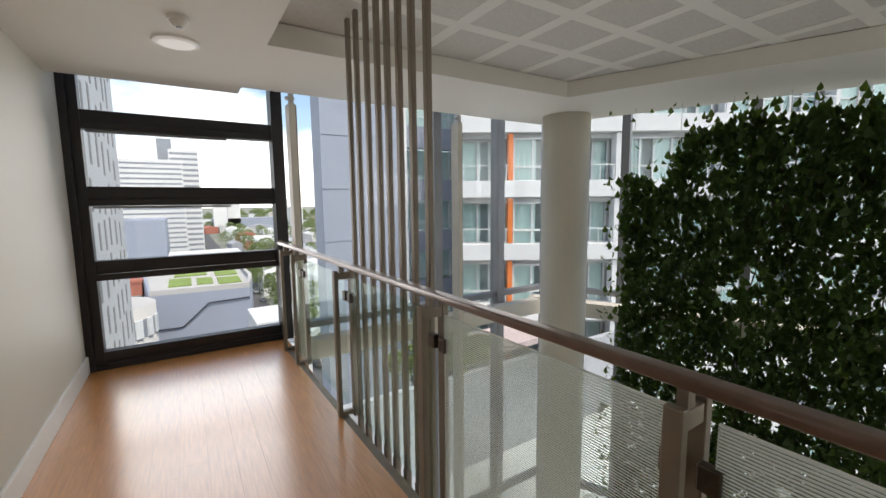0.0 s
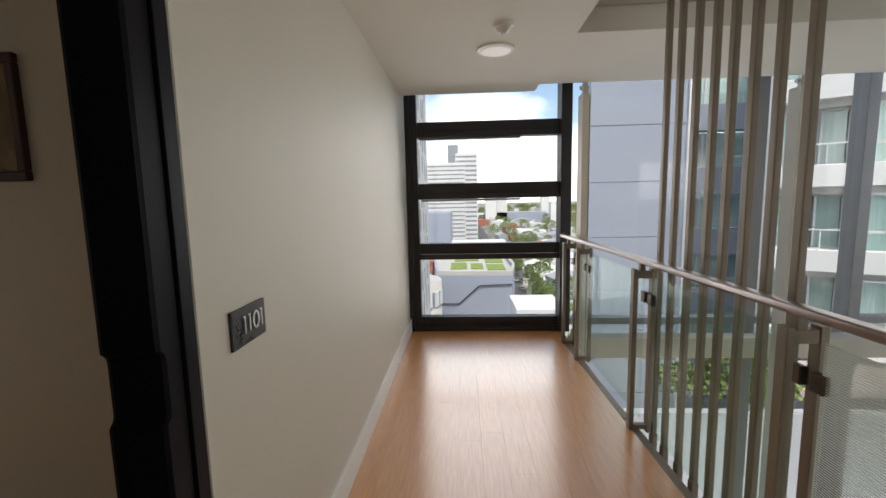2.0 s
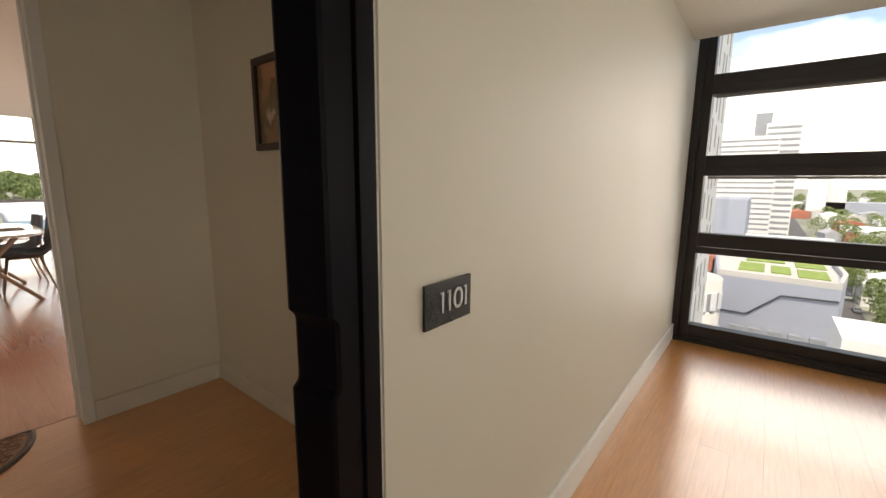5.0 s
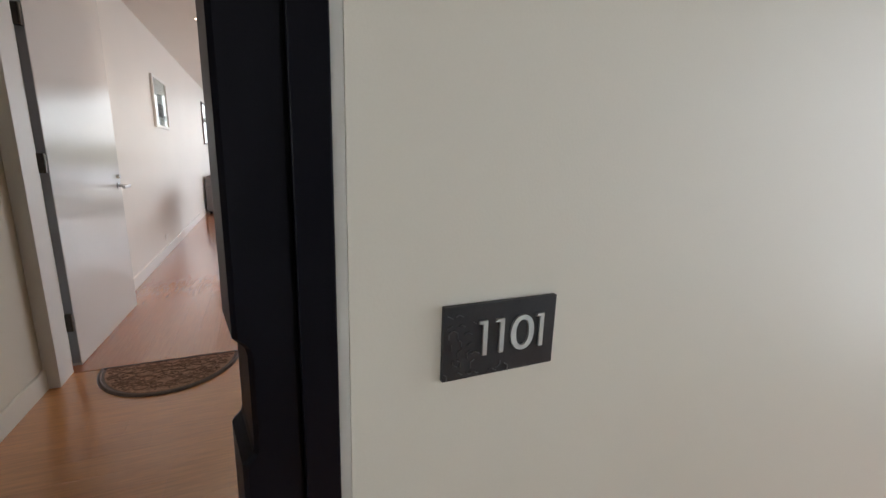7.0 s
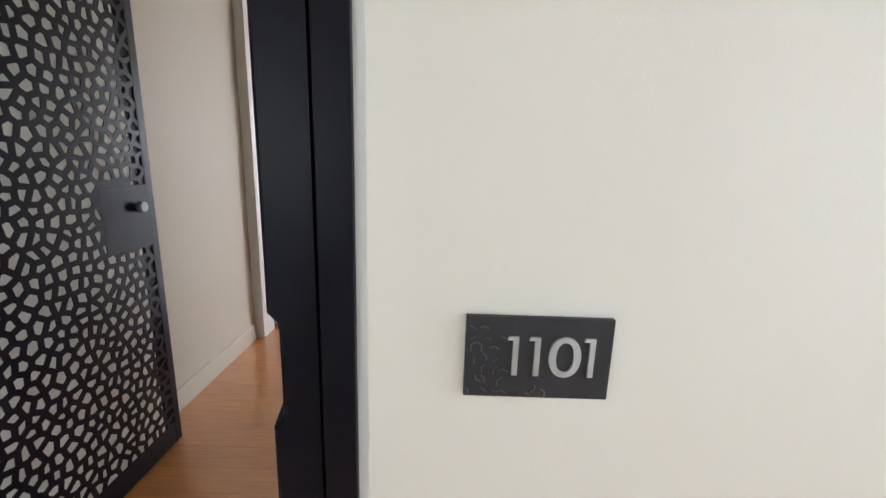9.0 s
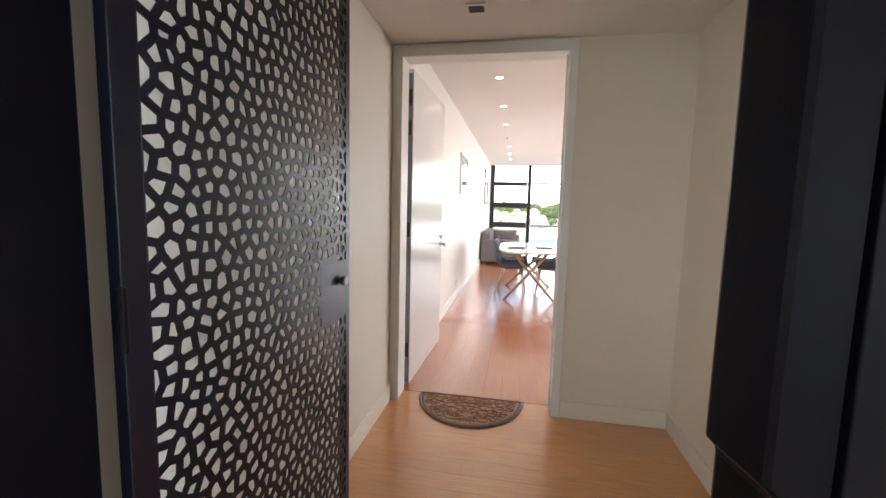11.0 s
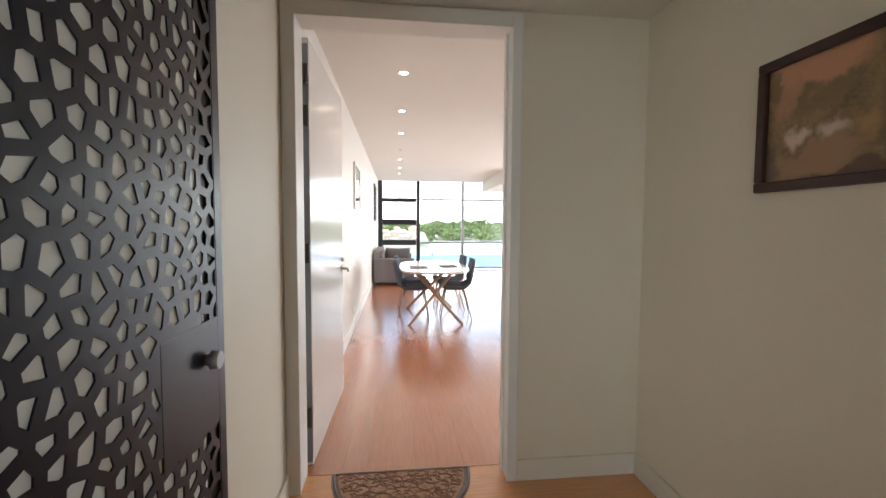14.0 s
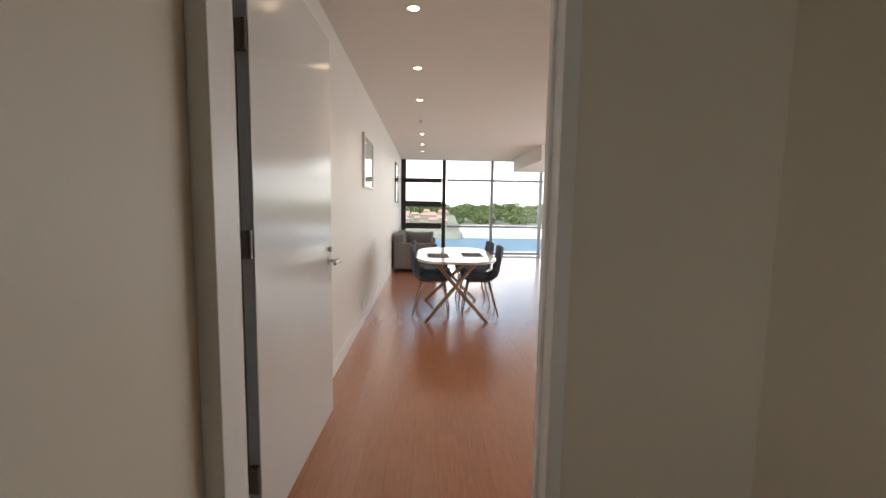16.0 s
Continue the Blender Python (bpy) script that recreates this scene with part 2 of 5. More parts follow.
M_OYSTER = glow("oyster_diffuser", (1.0, 0.97, 0.92), 0.10)
M_CANOPY = mat("dusty_pink_roofing", (0.40, 0.33, 0.33), 0.8, var=0.1, scale=2)
M_DOWN = glow("downlight_lamp", (1.0, 0.80, 0.52), 5.0)
M_GREYW = mat("blue_grey_panel", (0.27, 0.30, 0.37), 0.6, var=0.04, scale=1.2, bump=0.1, bscale=60)
M_WHITEB = mat("white_render", (0.60, 0.61, 0.62), 0.7, var=0.05, scale=0.6, bump=0.2, bscale=40)
# darker copy of the white render, with the recess shade in its colour
M_SHADEB = mat("shaded_white_render", (0.42, 0.43, 0.44), 0.7, var=0.06, scale=1)
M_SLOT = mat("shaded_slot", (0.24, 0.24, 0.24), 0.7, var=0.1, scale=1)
M_ORANGE = mat("orange_panel", (0.62, 0.16, 0.03), 0.5, var=0.05, scale=3)
M_CURT = mat("sheer_curtain", (0.72, 0.80, 0.77), 0.9, var=0.25, scale=2.5, stretch=(6, 6, 0.3))
M_CONC = mat("city_concrete", (0.42, 0.41, 0.40), 0.8, var=0.12, scale=0.15, bump=0.3, bscale=3)
M_TOWER = mat("tower_white", (0.62, 0.62, 0.62), 0.6, var=0.05, scale=0.2)
M_TOWERD = mat("tower_window_band", (0.22, 0.24, 0.27), 0.3, var=0.2, scale=0.6)
M_ROOFR = mat("red_roof", (0.36, 0.13, 0.09), 0.8, var=0.2, scale=0.3)
M_ROOFG = mat("grey_roof", (0.32, 0.33, 0.36), 0.7, var=0.2, scale=0.2)
M_ASPH = mat("asphalt", (0.075, 0.075, 0.08), 0.9, var=0.2, scale=0.2)
M_GROUND = mat("suburb_ground", (0.20, 0.21, 0.17), 0.95, var=0.45, scale=0.05, bscale=0.6)
M_GRASS = mat("roof_grass", (0.17, 0.24, 0.06), 0.95, var=0.3, scale=1.2, bscale=14)
M_TREE = mat("city_tree_leaf", (0.14, 0.19, 0.065), 0.85, var=0.5, scale=0.5, bscale=5)
M_WATER = mat("pool_blue", (0.09, 0.18, 0.25), 0.5, var=0.1, scale=0.2)
M_CARD = mat("car_paint_dark", (0.06, 0.07, 0.09), 0.25, 0.3)


# ---- mesh helpers ----
def bx(bm, x0, x1, y0, y1, z0, z1, m=None, bevel=0.0):
    r = bmesh.ops.create_cube(bm, size=1.0)
    vs = r["verts"]
    for v in vs:
        v.co = Vector(((x0 + x1) / 2 + v.co.x * (x1 - x0), (y0 + y1) / 2 + v.co.y * (y1 - y0), (z0 + z1) / 2 + v.co.z * (z1 - z0)))
        if m:
            v.co = m @ v.co
    if bevel:
        es = list({e for v in vs for e in v.link_edges})
        bmesh.ops.bevel(bm, geom=es, offset=bevel, segments=2, affect="EDGES", profile=0.5)
    return bm


def cy(bm, a, b, r, r2=None, n=16):
    """A round bar from a to b."""
    a, b = Vector(a), Vector(b)
    d = b - a
    m = Matrix.Translation((a + b) / 2) @ d.to_track_quat("Z", "Y").to_matrix().to_4x4()
    bmesh.ops.create_cone(bm, cap_ends=True, segments=n, radius1=r, radius2=r if r2 is None else r2, depth=d.length, matrix=m)
    return bm


def one(*a, **k):
    return bx(bmesh.new(), *a, **k)


def rod(*a, **k):
    return cy(bmesh.new(), *a, **k)


def prism(pts, z0, z1, bm=None):
    """An upright block over a plan outline."""
    bm = bm or bmesh.new()
    lo = [bm.verts.new((x, y, z0)) for x, y in pts]
    hi = [bm.verts.new((x, y, z1)) for x, y in pts]
    n = len(pts)
    bm.faces.new(lo[::-1])
    bm.faces.new(hi)
    for i in range(n):
        bm.faces.new((lo[i], lo[(i + 1) % n], hi[(i + 1) % n], hi[i]))
    bmesh.ops.recalc_face_normals(bm, faces=bm.faces[:])
    return bm


def mesh_of(name, bm, material, smooth=False):
    me = bpy.data.meshes.new(name)
    bm.to_mesh(me)
    bm.free()
    me.materials.append(material)
    if smooth:
        for p in me.polygons:
            p.use_smooth = len(p.vertices) <= 4
    return me


def thing(name, bm, material, label, category, group="", kind="", smooth=False):
    ob = new(name, mesh_of(name, bm, material, smooth))
    return tagged(ob, label, category, group, kind)


def holder(name, at, label, category, group="", kind=""):
    ob = new(name)
    ob.location = at
    ob.empty_display_size = 0.1
    bpy.context.view_layer.update()
    return tagged(ob, label, category, group, kind)


def part(name, bm, material, parent, label="", smooth=False):
    """Links a bmesh, in world places, as one mesh under a thing or a part."""
    ob = new(name, mesh_of(name, bm, material, smooth))
    ob.parent = parent
    ob.matrix_parent_inverse = parent.matrix_world.inverted()
    bpy.context.view_layer.update() if parent.parent else None
    return tagged(ob, label)


def structure(name, bm, material, label, category, smooth=False):
    return thing(name, bm, material, label, category, "", "structure", smooth)


# ---- structure ----
CEIL, LIVC, VEST = 2.33, 2.68, 2.405      # ceiling heights: corridor, living room, lobby
FAC = 4.32                                # plane of the long glazed wall
WIN_X = -12.75                            # plane of the living room's glazing
CORN = Vector((5.32, FAC, 0))             # corner of the two glazed walls
ALONG = Vector((0.42, -0.907, 0)).normalized()
OUTW = Vector((0.907, 0.42, 0)).normalized()


def on_side(s, o):
    """A plan point s metres along the slanting glazed wall, o metres outside it."""
    p = CORN + ALONG * s + OUTW * o
    return (p.x, p.y)


structure("wall_corridor", one(-0.14, 0, 0.887, FAC + 0.12, 0, 2.75), M_WALL, "smooth cream painted corridor wall", "wall")
structure("wall_corridor_south", one(-0.14, 0, -6.0, -0.372, 0, 2.75), M_WALL, "cream painted corridor wall beside the gate", "wall")
structure("wall_over_gate", one(-0.14, 0, -0.372, 0.887, 2.33, 2.75), M_WALL, "cream wall panel above the black gate frame", "wall")
structure("wall_lobby_picture", one(-2.25, -0.14, 1.507, 1.62, 0, 2.75), M_WALL_LOBBY, "cream painted lobby wall with a picture", "wall")
structure("wall_lobby_left", one(-2.25, -0.14, -0.48, -0.328, 0, 2.75), M_WALL_LOBBY, "cream painted lobby wall behind the gate", "wall")
b = one(-2.41, -2.25, -0.48, -0.328, 0, 2.75)
bx(b, -2.41, -2.25, 0.836, 1.62, 0, 2.75)
bx(b, -2.41, -2.25, -0.328, 0.836, 2.393, 2.75)
structure("wall_entry", b, M_WALL_LOBBY, "cream lobby wall round the apartment door", "wall")
structure("wall_living_left", one(WIN_X - 0.1, -2.41, -0.50, -0.35, 0, 2.75), M_WALL_IN, "long off-white living room wall", "wall")
b = one(WIN_X - 0.1, -12.0, 4.9, 5.05, 0, 2.75)
bx(b, -5.2, -2.41, 4.9, 5.05, 0, 2.75)
bx(b, -12.0, -5.2, 4.9, 5.05, 0, 0.12)
bx(b, -12.0, -5.2, 4.9, 5.05, 2.56, 2.75)
structure("wall_living_right", b, M_WALL_IN, "off-white living room wall round a wide window", "wall")
side = holder("window_5", (-8.6, 4.97, 0), "wide living room side window with dark frames", "window", kind="structure")
for k in range(6):
    part("window_frame", one(-12.0 + k * 1.34, -11.9 + k * 1.34, 4.93, 5.03, 0.12, 2.56), M_DARK, side)
for k in range(5):
    part("pane", one(-11.9 + k * 1.34, -10.66 + k * 1.34, 4.975, 4.985, 0.12, 2.56), M_GLASS, side).visible_shadow = False
b = one(-2.57, -2.411, 1.62, 4.9, 0, 2.75)
structure("wall_living_back", b, M_WALL_IN, "off-white living room wall beside the door", "wall")
structure("wall_corridor_end", one(-0.14, 6.6, -6.15, -6.0, -4, 2.75), M_WALL, "cream wall closing the corridor", "wall")

# floors: a slab each, with planks on top
structure("floor", prism([(-0.14, -6), (1.57, -6), (1.57, FAC), (-0.14, FAC)], -0.30, -0.012), M_UNDER, "corridor floor of honey bamboo boards", "floor")
floor_lobby = structure("floor_lobby", one(-2.41, -0.14, -0.48, 1.62, -0.30, -0.012), M_UNDER, "lobby floor with honey bamboo boards", "floor")
floor_living = structure("floor_living", one(WIN_X - 0.1, -2.41, -0.5, 5.05, -0.30, -0.012), M_UNDER, "living room floor of reddish glossy boards", "floor")
floor_corridor = bpy.data.objects["floor"]

# ceilings
tray = [(1.26, -6.0), (1.26, 2.66), (3.85, 2.62), (4.63, 0.72), (6.6, -4.0), (6.6, -6.0)]
b = bmesh.new()
bx(b, -0.14, 1.235, -6, 3.97, CEIL, CEIL + 0.14)
bx(b, 1.235, 1.26, -6, 3.74, CEIL, CEIL + 0.14)
prism([(1.26, 2.66), (3.85, 2.62), (4.68, 3.74), (1.26, 3.74)], CEIL, CEIL + 0.14, b)
prism([(3.85, 2.62), (4.63, 0.72), (6.6, -4.0), (7.9, -4.0), (4.68, 3.74)], CEIL, CEIL + 0.14, b)
structure("ceiling", b, M_CEIL, "white plaster corridor ceiling with a stepped edge", "ceiling")
# recessed tray: plain bands with perforated squares set 3 mm deep between them
b = bmesh.new()
prism([(1.1, -6.0), (1.1, 2.8), (4.0, 2.8), (7.9, -6.0)], CEIL + 0.146, CEIL + 0.25, b)
M_TRAY = mat("perforated_ceiling_board", (0.60, 0.58, 0.54), 0.85, var=0.10, scale=60, bump=0.5, bscale=130)
structure("ceiling_tray", b, M_TRAY, "recessed white ceiling of perforated squares", "ceiling")
b = bmesh.new()


def clip(poly, p, n):
    """The part of a polygon on the side of p that n points away from."""
    out = []
    for i in range(len(poly)):
        a, c = poly[i], poly[(i + 1) % len(poly)]
        da, dc = (a[0] - p[0]) * n[0] + (a[1] - p[1]) * n[1], (c[0] - p[0]) * n[0] + (c[1] - p[1]) * n[1]
        if da <= 0:
            out.append(a)
        if (da < 0 < dc) or (dc < 0 < da):
            k = da / (da - dc)
            out.append((a[0] + (c[0] - a[0]) * k, a[1] + (c[1] - a[1]) * k))
    return out


def band(x0, x1, y0, y1, z0):
    q = clip([(x0, y0), (x1, y0), (x1, y1), (x0, y1)], (3.9, 2.62), (0.925, 0.38))
    if len(q) > 2:
        prism(q, z0, CEIL + 0.1462, b)


for i in range(11):
    x = 1.80 + i * 0.5
    band(x - 0.045, x + 0.045, -5.9, 2.68, CEIL + 0.1436)
for i in range(18):
    y = 2.13 - i * 0.46
    band(1.2, 8.0, y - 0.045, y + 0.045, CEIL + 0.1440)
structure("ceiling_bands", b, M_CEIL, "plain white bands between perforated ceiling squares", "ceiling")
structure("ceiling_roof_slab", prism([(-0.2, -6.2), (8.6, -6.2), (8.6, -4.2), (5.0, 4.0), (-0.2, 4.0)], 2.9, 3.1), M_SLAB, "concrete slab above the corridor", "ceiling")
structure("ceiling_lobby", one(-2.41, -0.14, -0.48, 1.62, VEST, 2.5), M_CEIL, "white plaster lobby ceiling", "ceiling")
b = one(WIN_X - 0.1, -2.41, -0.5, 5.05, LIVC, 2.85)
structure("ceiling_living", b, M_CEIL, "white plaster living room ceiling", "ceiling")
structure("bulkhead", one(-12.4, -9.6, 2.75, 4.9, 2.36, LIVC), M_CEIL, "white dropped bulkhead near the glazing", "bulkhead")


def skirting(name, x0, x1, y0, y1, h=0.115, paint=M_TRIM, label="white painted skirting board along the floor"):
    structure(name, one(x0, x1, y0, y1, 0, h, bevel=0.004), paint, label, "skirting board")


skirting("baseboard", 0.0, 0.018, 0.89, FAC - 0.03, 0.14)
skirting("baseboard_corridor_south", 0.0, 0.016, -6, -0.38)
skirting("baseboard_lobby_picture", -2.25, -0.14, 1.491, 1.507, paint=M_SKIRT, label="cream painted skirting board along the lobby wall")
skirting("baseboard_lobby_left", -2.236, -0.14, -0.328, -0.313, paint=M_SKIRT, label="cream painted skirting board along the lobby wall")
skirting("baseboard_lobby_end", -2.25, -2.236, 0.837, 1.491, paint=M_SKIRT, label="cream painted skirting board along the lobby wall")
skirting("baseboard_living", WIN_X, -2.42, -0.35, -0.334)


# ---- glazing of the corridor: dark frame with four stacked panes ----
win = holder("window_1", (0.77, FAC, 0), "dark aluminium corridor window with four stacked panes", "window", kind="structure")
b = one(0.0, 0.05, FAC - 0.10, FAC + 0.08, 0, 2.75, bevel=0.003)
part("window_frame", b, M_DARK, win)
part("window_frame", one(0.05, 0.115, FAC - 0.055, FAC + 0.06, 0, 2.75, bevel=0.003), M_DARK, win)
part("window_frame", one(1.535, 1.637, FAC - 0.12, FAC + 0.08, 0, 2.75, bevel=0.003), M_DARK, win)
for z0, z1 in ((0.0, 0.14), (0.757, 0.917), (1.375, 1.533), (1.99, 2.143)):
    part("transom", one(0.115, 1.535, FAC - 0.04, FAC + 0.06, z0, z1, bevel=0.003), M_DARK, win)
    part("transom", one(0.115, 1.535, FAC - 0.075, FAC - 0.04, z0 + 0.0, z0 + 0.055, bevel=0.003), M_DARK, win)
for z0, z1 in ((1.352, 1.372), (1.968, 1.988)):
    part("drip_strip", one(0.14, 1.15, FAC - 0.03, FAC - 0.005, z0, z1, bevel=0.002), M_GREYAL, win, "thin grey aluminium strip")
for z0, z1 in ((0.14, 0.757), (0.917, 1.375), (1.533, 1.99), (2.143, 2.75)):
    o = part("pane", one(0.112, 1.538, FAC - 0.004, FAC + 0.004, z0 - 0.003, z1 + 0.003), M_GLASS, win)
    o.visible_shadow = False
part("window_sill", one(0.0, 1.637, FAC - 0.09, FAC - 0.02, 0.0, 0.03, bevel=0.004), M_DARK, win)

# ---- glazed walls of the atrium ----
gl = holder("window_2", (3.4, FAC, 0), "tall glazed atrium wall with grey mullions", "window", kind="structure")
for x in (3.42, 4.42):
    part("mullion", one(x - 0.055, x + 0.055, FAC - 0.1, FAC + 0.07, -9, 3.0, bevel=0.004), M_GREYAL, gl)
for z in (-2.9, 0.09, 2.95):
    part("transom", one(1.637, CORN.x, FAC - 0.06, FAC + 0.05, z - 0.035, z + 0.035, bevel=0.003), M_GREYAL, gl)
for x0, x1 in ((1.637, 3.365), (3.475, 4.365), (4.475, CORN.x - 0.03)):
    for z0, z1 in ((-9, -2.935), (-2.865, 0.055), (0.125, 2.915)):
        o = part("pane", one(x0, x1, FAC - 0.005, FAC + 0.005, z0, z1), M_GLASS, gl)
        o.visible_shadow = False
part("mullion", rod((CORN.x, CORN.y, -9), (CORN.x, CORN.y, 3.0), 0.05, n=12), M_GREYAL, gl)
gl = holder("window_3", (CORN.x, CORN.y, 0), "slanting glazed atrium wall with grey mullions", "window", kind="structure")


def side_block(s0, s1, o0, o1, z0, z1):
    return prism([on_side(s0, o0), on_side(s1, o0), on_side(s1, o1), on_side(s0, o1)], z0, z1)


for k in range(8):
    s = 1.12 + k * 1.35
    part("mullion", side_block(s - 0.05, s + 0.05, -0.09, 0.07, -9, 3.0), M_GREYAL, gl)
    s0 = 0.03 if k == 0 else s - 1.30
    for z0, z1 in ((-9, -2.935), (-2.865, 0.055), (0.125, 2.915)):
        o = part("pane", side_block(s0, s - 0.05, -0.005, 0.005, z0, z1), M_GLASS, gl)
        o.visible_shadow = False
for z in (-2.9, 0.09, 2.95):
    part("transom", side_block(0.0, 10.7, -0.06, 0.05, z - 0.035, z + 0.035), M_GREYAL, gl)
structure("slab_edge", one(1.655, 5.0, FAC - 0.28, FAC - 0.12, -0.22, -0.02), M_WALL, "pale ledge at floor level along the glazing", "ledge")
structure("slab_edge_side", side_block(-0.1, 10.6, -0.32, -0.12, -0.22, -0.02), M_WALL, "pale ledge at floor level along the slanting glazing", "ledge")
for z in (-3.3, -6.6):
    structure("slab_edge_lower", one(1.6, 5.0, FAC - 0.3, FAC - 0.08, z - 0.25, z), M_WALL, "pale ledge one storey down", "ledge")
structure("atrium_floor", prism([(1.3, -6.1), (9.3, -6.1), on_side(10.6, 0.1), on_side(0, 0.1), (1.3, FAC)], -9.3, -9.0), M_WHITEB, "pale floor at the bottom of the atrium", "floor")
structure("wall_atrium_under", one(1.30, 1.42, -6, FAC, -9, -0.301), M_WALL, "cream atrium wall below the corridor", "wall")


# ---- living room glazing ----
lw = holder("window_4", (WIN_X, 2, 0), "full-height living room glazing with dark frames", "window", kind="structure")
Y0, Y1, YE = -0.35, 0.86, 4.9
for y0, y1 in ((-0.35, -0.22), (0.80, 0.905)):
    part("window_frame", one(WIN_X - 0.06, WIN_X + 0.08, y0, y1, 0, LIVC, bevel=0.003), M_DARK, lw)
for z0, z1 in ((0.0, 0.13), (0.75, 0.91), (1.37, 1.53), (2.05, 2.17)):
    part("transom", one(WIN_X - 0.05, WIN_X + 0.05, -0.22, 0.79, z0, z1, bevel=0.003), M_DARK, lw)
for y in (2.22, 3.62):
    part("mullion", one(WIN_X - 0.04, WIN_X + 0.05, y - 0.04, y + 0.04, 0, LIVC, bevel=0.003), M_GREYAL, lw)
for z in (0.05, 0.82, 2.13):
    part("transom", one(WIN_X - 0.04, WIN_X + 0.045, 0.93, YE, z - 0.028, z + 0.028, bevel=0.003), M_GREYAL, lw)
for y0, y1 in ((-0.22, 0.79), (0.93, 2.18), (2.26, 3.58), (3.66, YE)):
    o = part("pane", one(WIN_X - 0.004, WIN_X + 0.004, y0, y1, 0.02, LIVC), M_GLASS, lw)
    o.visible_shadow = False


# ---- planks ----
def planks(parent, x0, x1, y0, y1, along, width, length, material, seed):
    rng = random.Random(seed)
    gap, t = 0.00015, 0.012
    meshes = {}
    span, reach = ((x0, x1), (y0, y1)) if along == "y" else ((y0, y1), (x0, x1))
    n = max(1, round((span[1] - span[0]) / width))
    w = (span[1] - span[0]) / n
    for i in range(n):
        a = span[0] + i * w
        s = reach[0] - rng.random() * length
        while s < reach[1]:
            e = s + length
            c0, c1 = max(s, reach[0]), min(e, reach[1])
            s = e
            if c1 - c0 < 0.03:
                continue
            key = round(c1 - c0, 2) if abs(c1 - c0 - length) > 1e-4 else "full"
            L = c1 - c0
            if key not in meshes or key != "full":
                bm = one(-w / 2 + gap, w / 2 - gap, -L / 2 + gap, L / 2 - gap, -t, 0) if along == "y" else one(-L / 2 + gap, L / 2 - gap, -w / 2 + gap, w / 2 - gap, -t, 0)
                top = [v for v in bm.verts if v.co.z > -1e-6]
                for v in top:
                    v.co.x -= math.copysign(0.00012, v.co.x)
                    v.co.y -= math.copysign(0.00012, v.co.y)
                me = mesh_of("plank", bm, material)
                meshes[key] = me
            ob = new("plank", meshes[key])
            ob.parent = parent
            ob.location = (a + w / 2, (c0 + c1) / 2, 0) if along == "y" else ((c0 + c1) / 2, a + w / 2, 0)


# ---- corridor things ----
def balustrade():
    t = holder("balustrade", (1.55, 1.3, 0), "taupe steel balustrade with glass panels and bronze handrail", "railing")
    ys = [3.87, 3.46, 2.405, 1.345, 0.325, -0.765, -1.82, -2.875]
    for i, y in enumerate(ys):
        b = one(1.477, 1.504, y - 0.021, y + 0.021, 0.0, 0.955, bevel=0.003)
        bx(b, 1.580, 1.607, y - 0.021, y + 0.021, -0.02, 0.955, bevel=0.003)
        bx(b, 1.504, 1.580, y - 0.017, y + 0.017, 0.90, 0.945, bevel=0.003)
        bx(b, 1.504, 1.580, y - 0.017, y + 0.017, 0.0, 0.028, bevel=0.003)
        bx(b, 1.515, 1.545, y - 0.012, y + 0.012, 0.945, 0.985)
        p = part("post", b, M_TAUPE, t)
        for s in (-1, 1):
            if (i == 0 and s == 1):
                continue
            part("glass_clamp", one(1.556, 1.584, y + min(s * 0.015, s * 0.066), y + max(s * 0.015, s * 0.066), 0.752, 0.815, bevel=0.006), M_BRONZE, p, "dark rounded glass clamp")
    for i in range(len(ys) - 1):
        y1, y0 = ys[i] - 0.05, ys[i + 1] + 0.05
        o = part("glass_panel", one(1.565, 1.575, y0, y1, 0.035 if i < 3 else -0.12, 0.915, bevel=0.001), M_GLASSG if i < 3 else M_FRIT, t, "clear green-edged glass" if i < 3 else "glass printed with fine pale lines")
        o.visible_shadow = False
    # flat-topped handrail with rounded long edges
    hx, hz, hw, hh, hr = 1.528, 1.004, 0.027, 0.016, 0.011
    prof = []
    for cx, cz, a0 in ((hw - hr, hh - hr, 0), (-hw + hr, hh - hr, 90), (-hw + hr, -hh + hr, 180), (hw - hr, -hh + hr, 270)):
        for k in range(6):
            a = radians(a0 + k * 18)
            prof.append((hx + cx + hr * math.cos(a), hz + cz + hr * math.sin(a)))
    b = bmesh.new()
    rings = [[b.verts.new((x, y, z)) for x, z in prof] for y in (4.05, 0.525, -3.0)]
    for r, q in zip(rings, rings[1:]):
        for k in range(len(prof)):
            b.faces.new((r[k], r[(k + 1) % len(prof)], q[(k + 1) % len(prof)], q[k]))
    b.faces.new(rings[0])
    b.faces.new(rings[-1][::-1])
    bmesh.ops.recalc_face_normals(b, faces=b.faces[:])
    part("handrail", b, M_RAIL, t, "flat-topped bronze rail with rounded edges", smooth=True)
    part("end_cap", rod((1.528, 4.05, 1.007), (1.528, 4.058, 1.007), 0.028), M_TAUPE, t)
    part("floor_channel", one(1.495, 1.540, -3.0, 3.95, -0.06, 0.003, bevel=0.002), M_TAUPE, t)
    # the railing opens slightly away from the wall towards its near end
    pivot = Matrix.Translation((1.528, 4.05, 0))
    t.matrix_world = pivot @ pose(0, 0, 0, 0, 0, 1.6) @ pivot.inverted() @ t.matrix_world
    return t


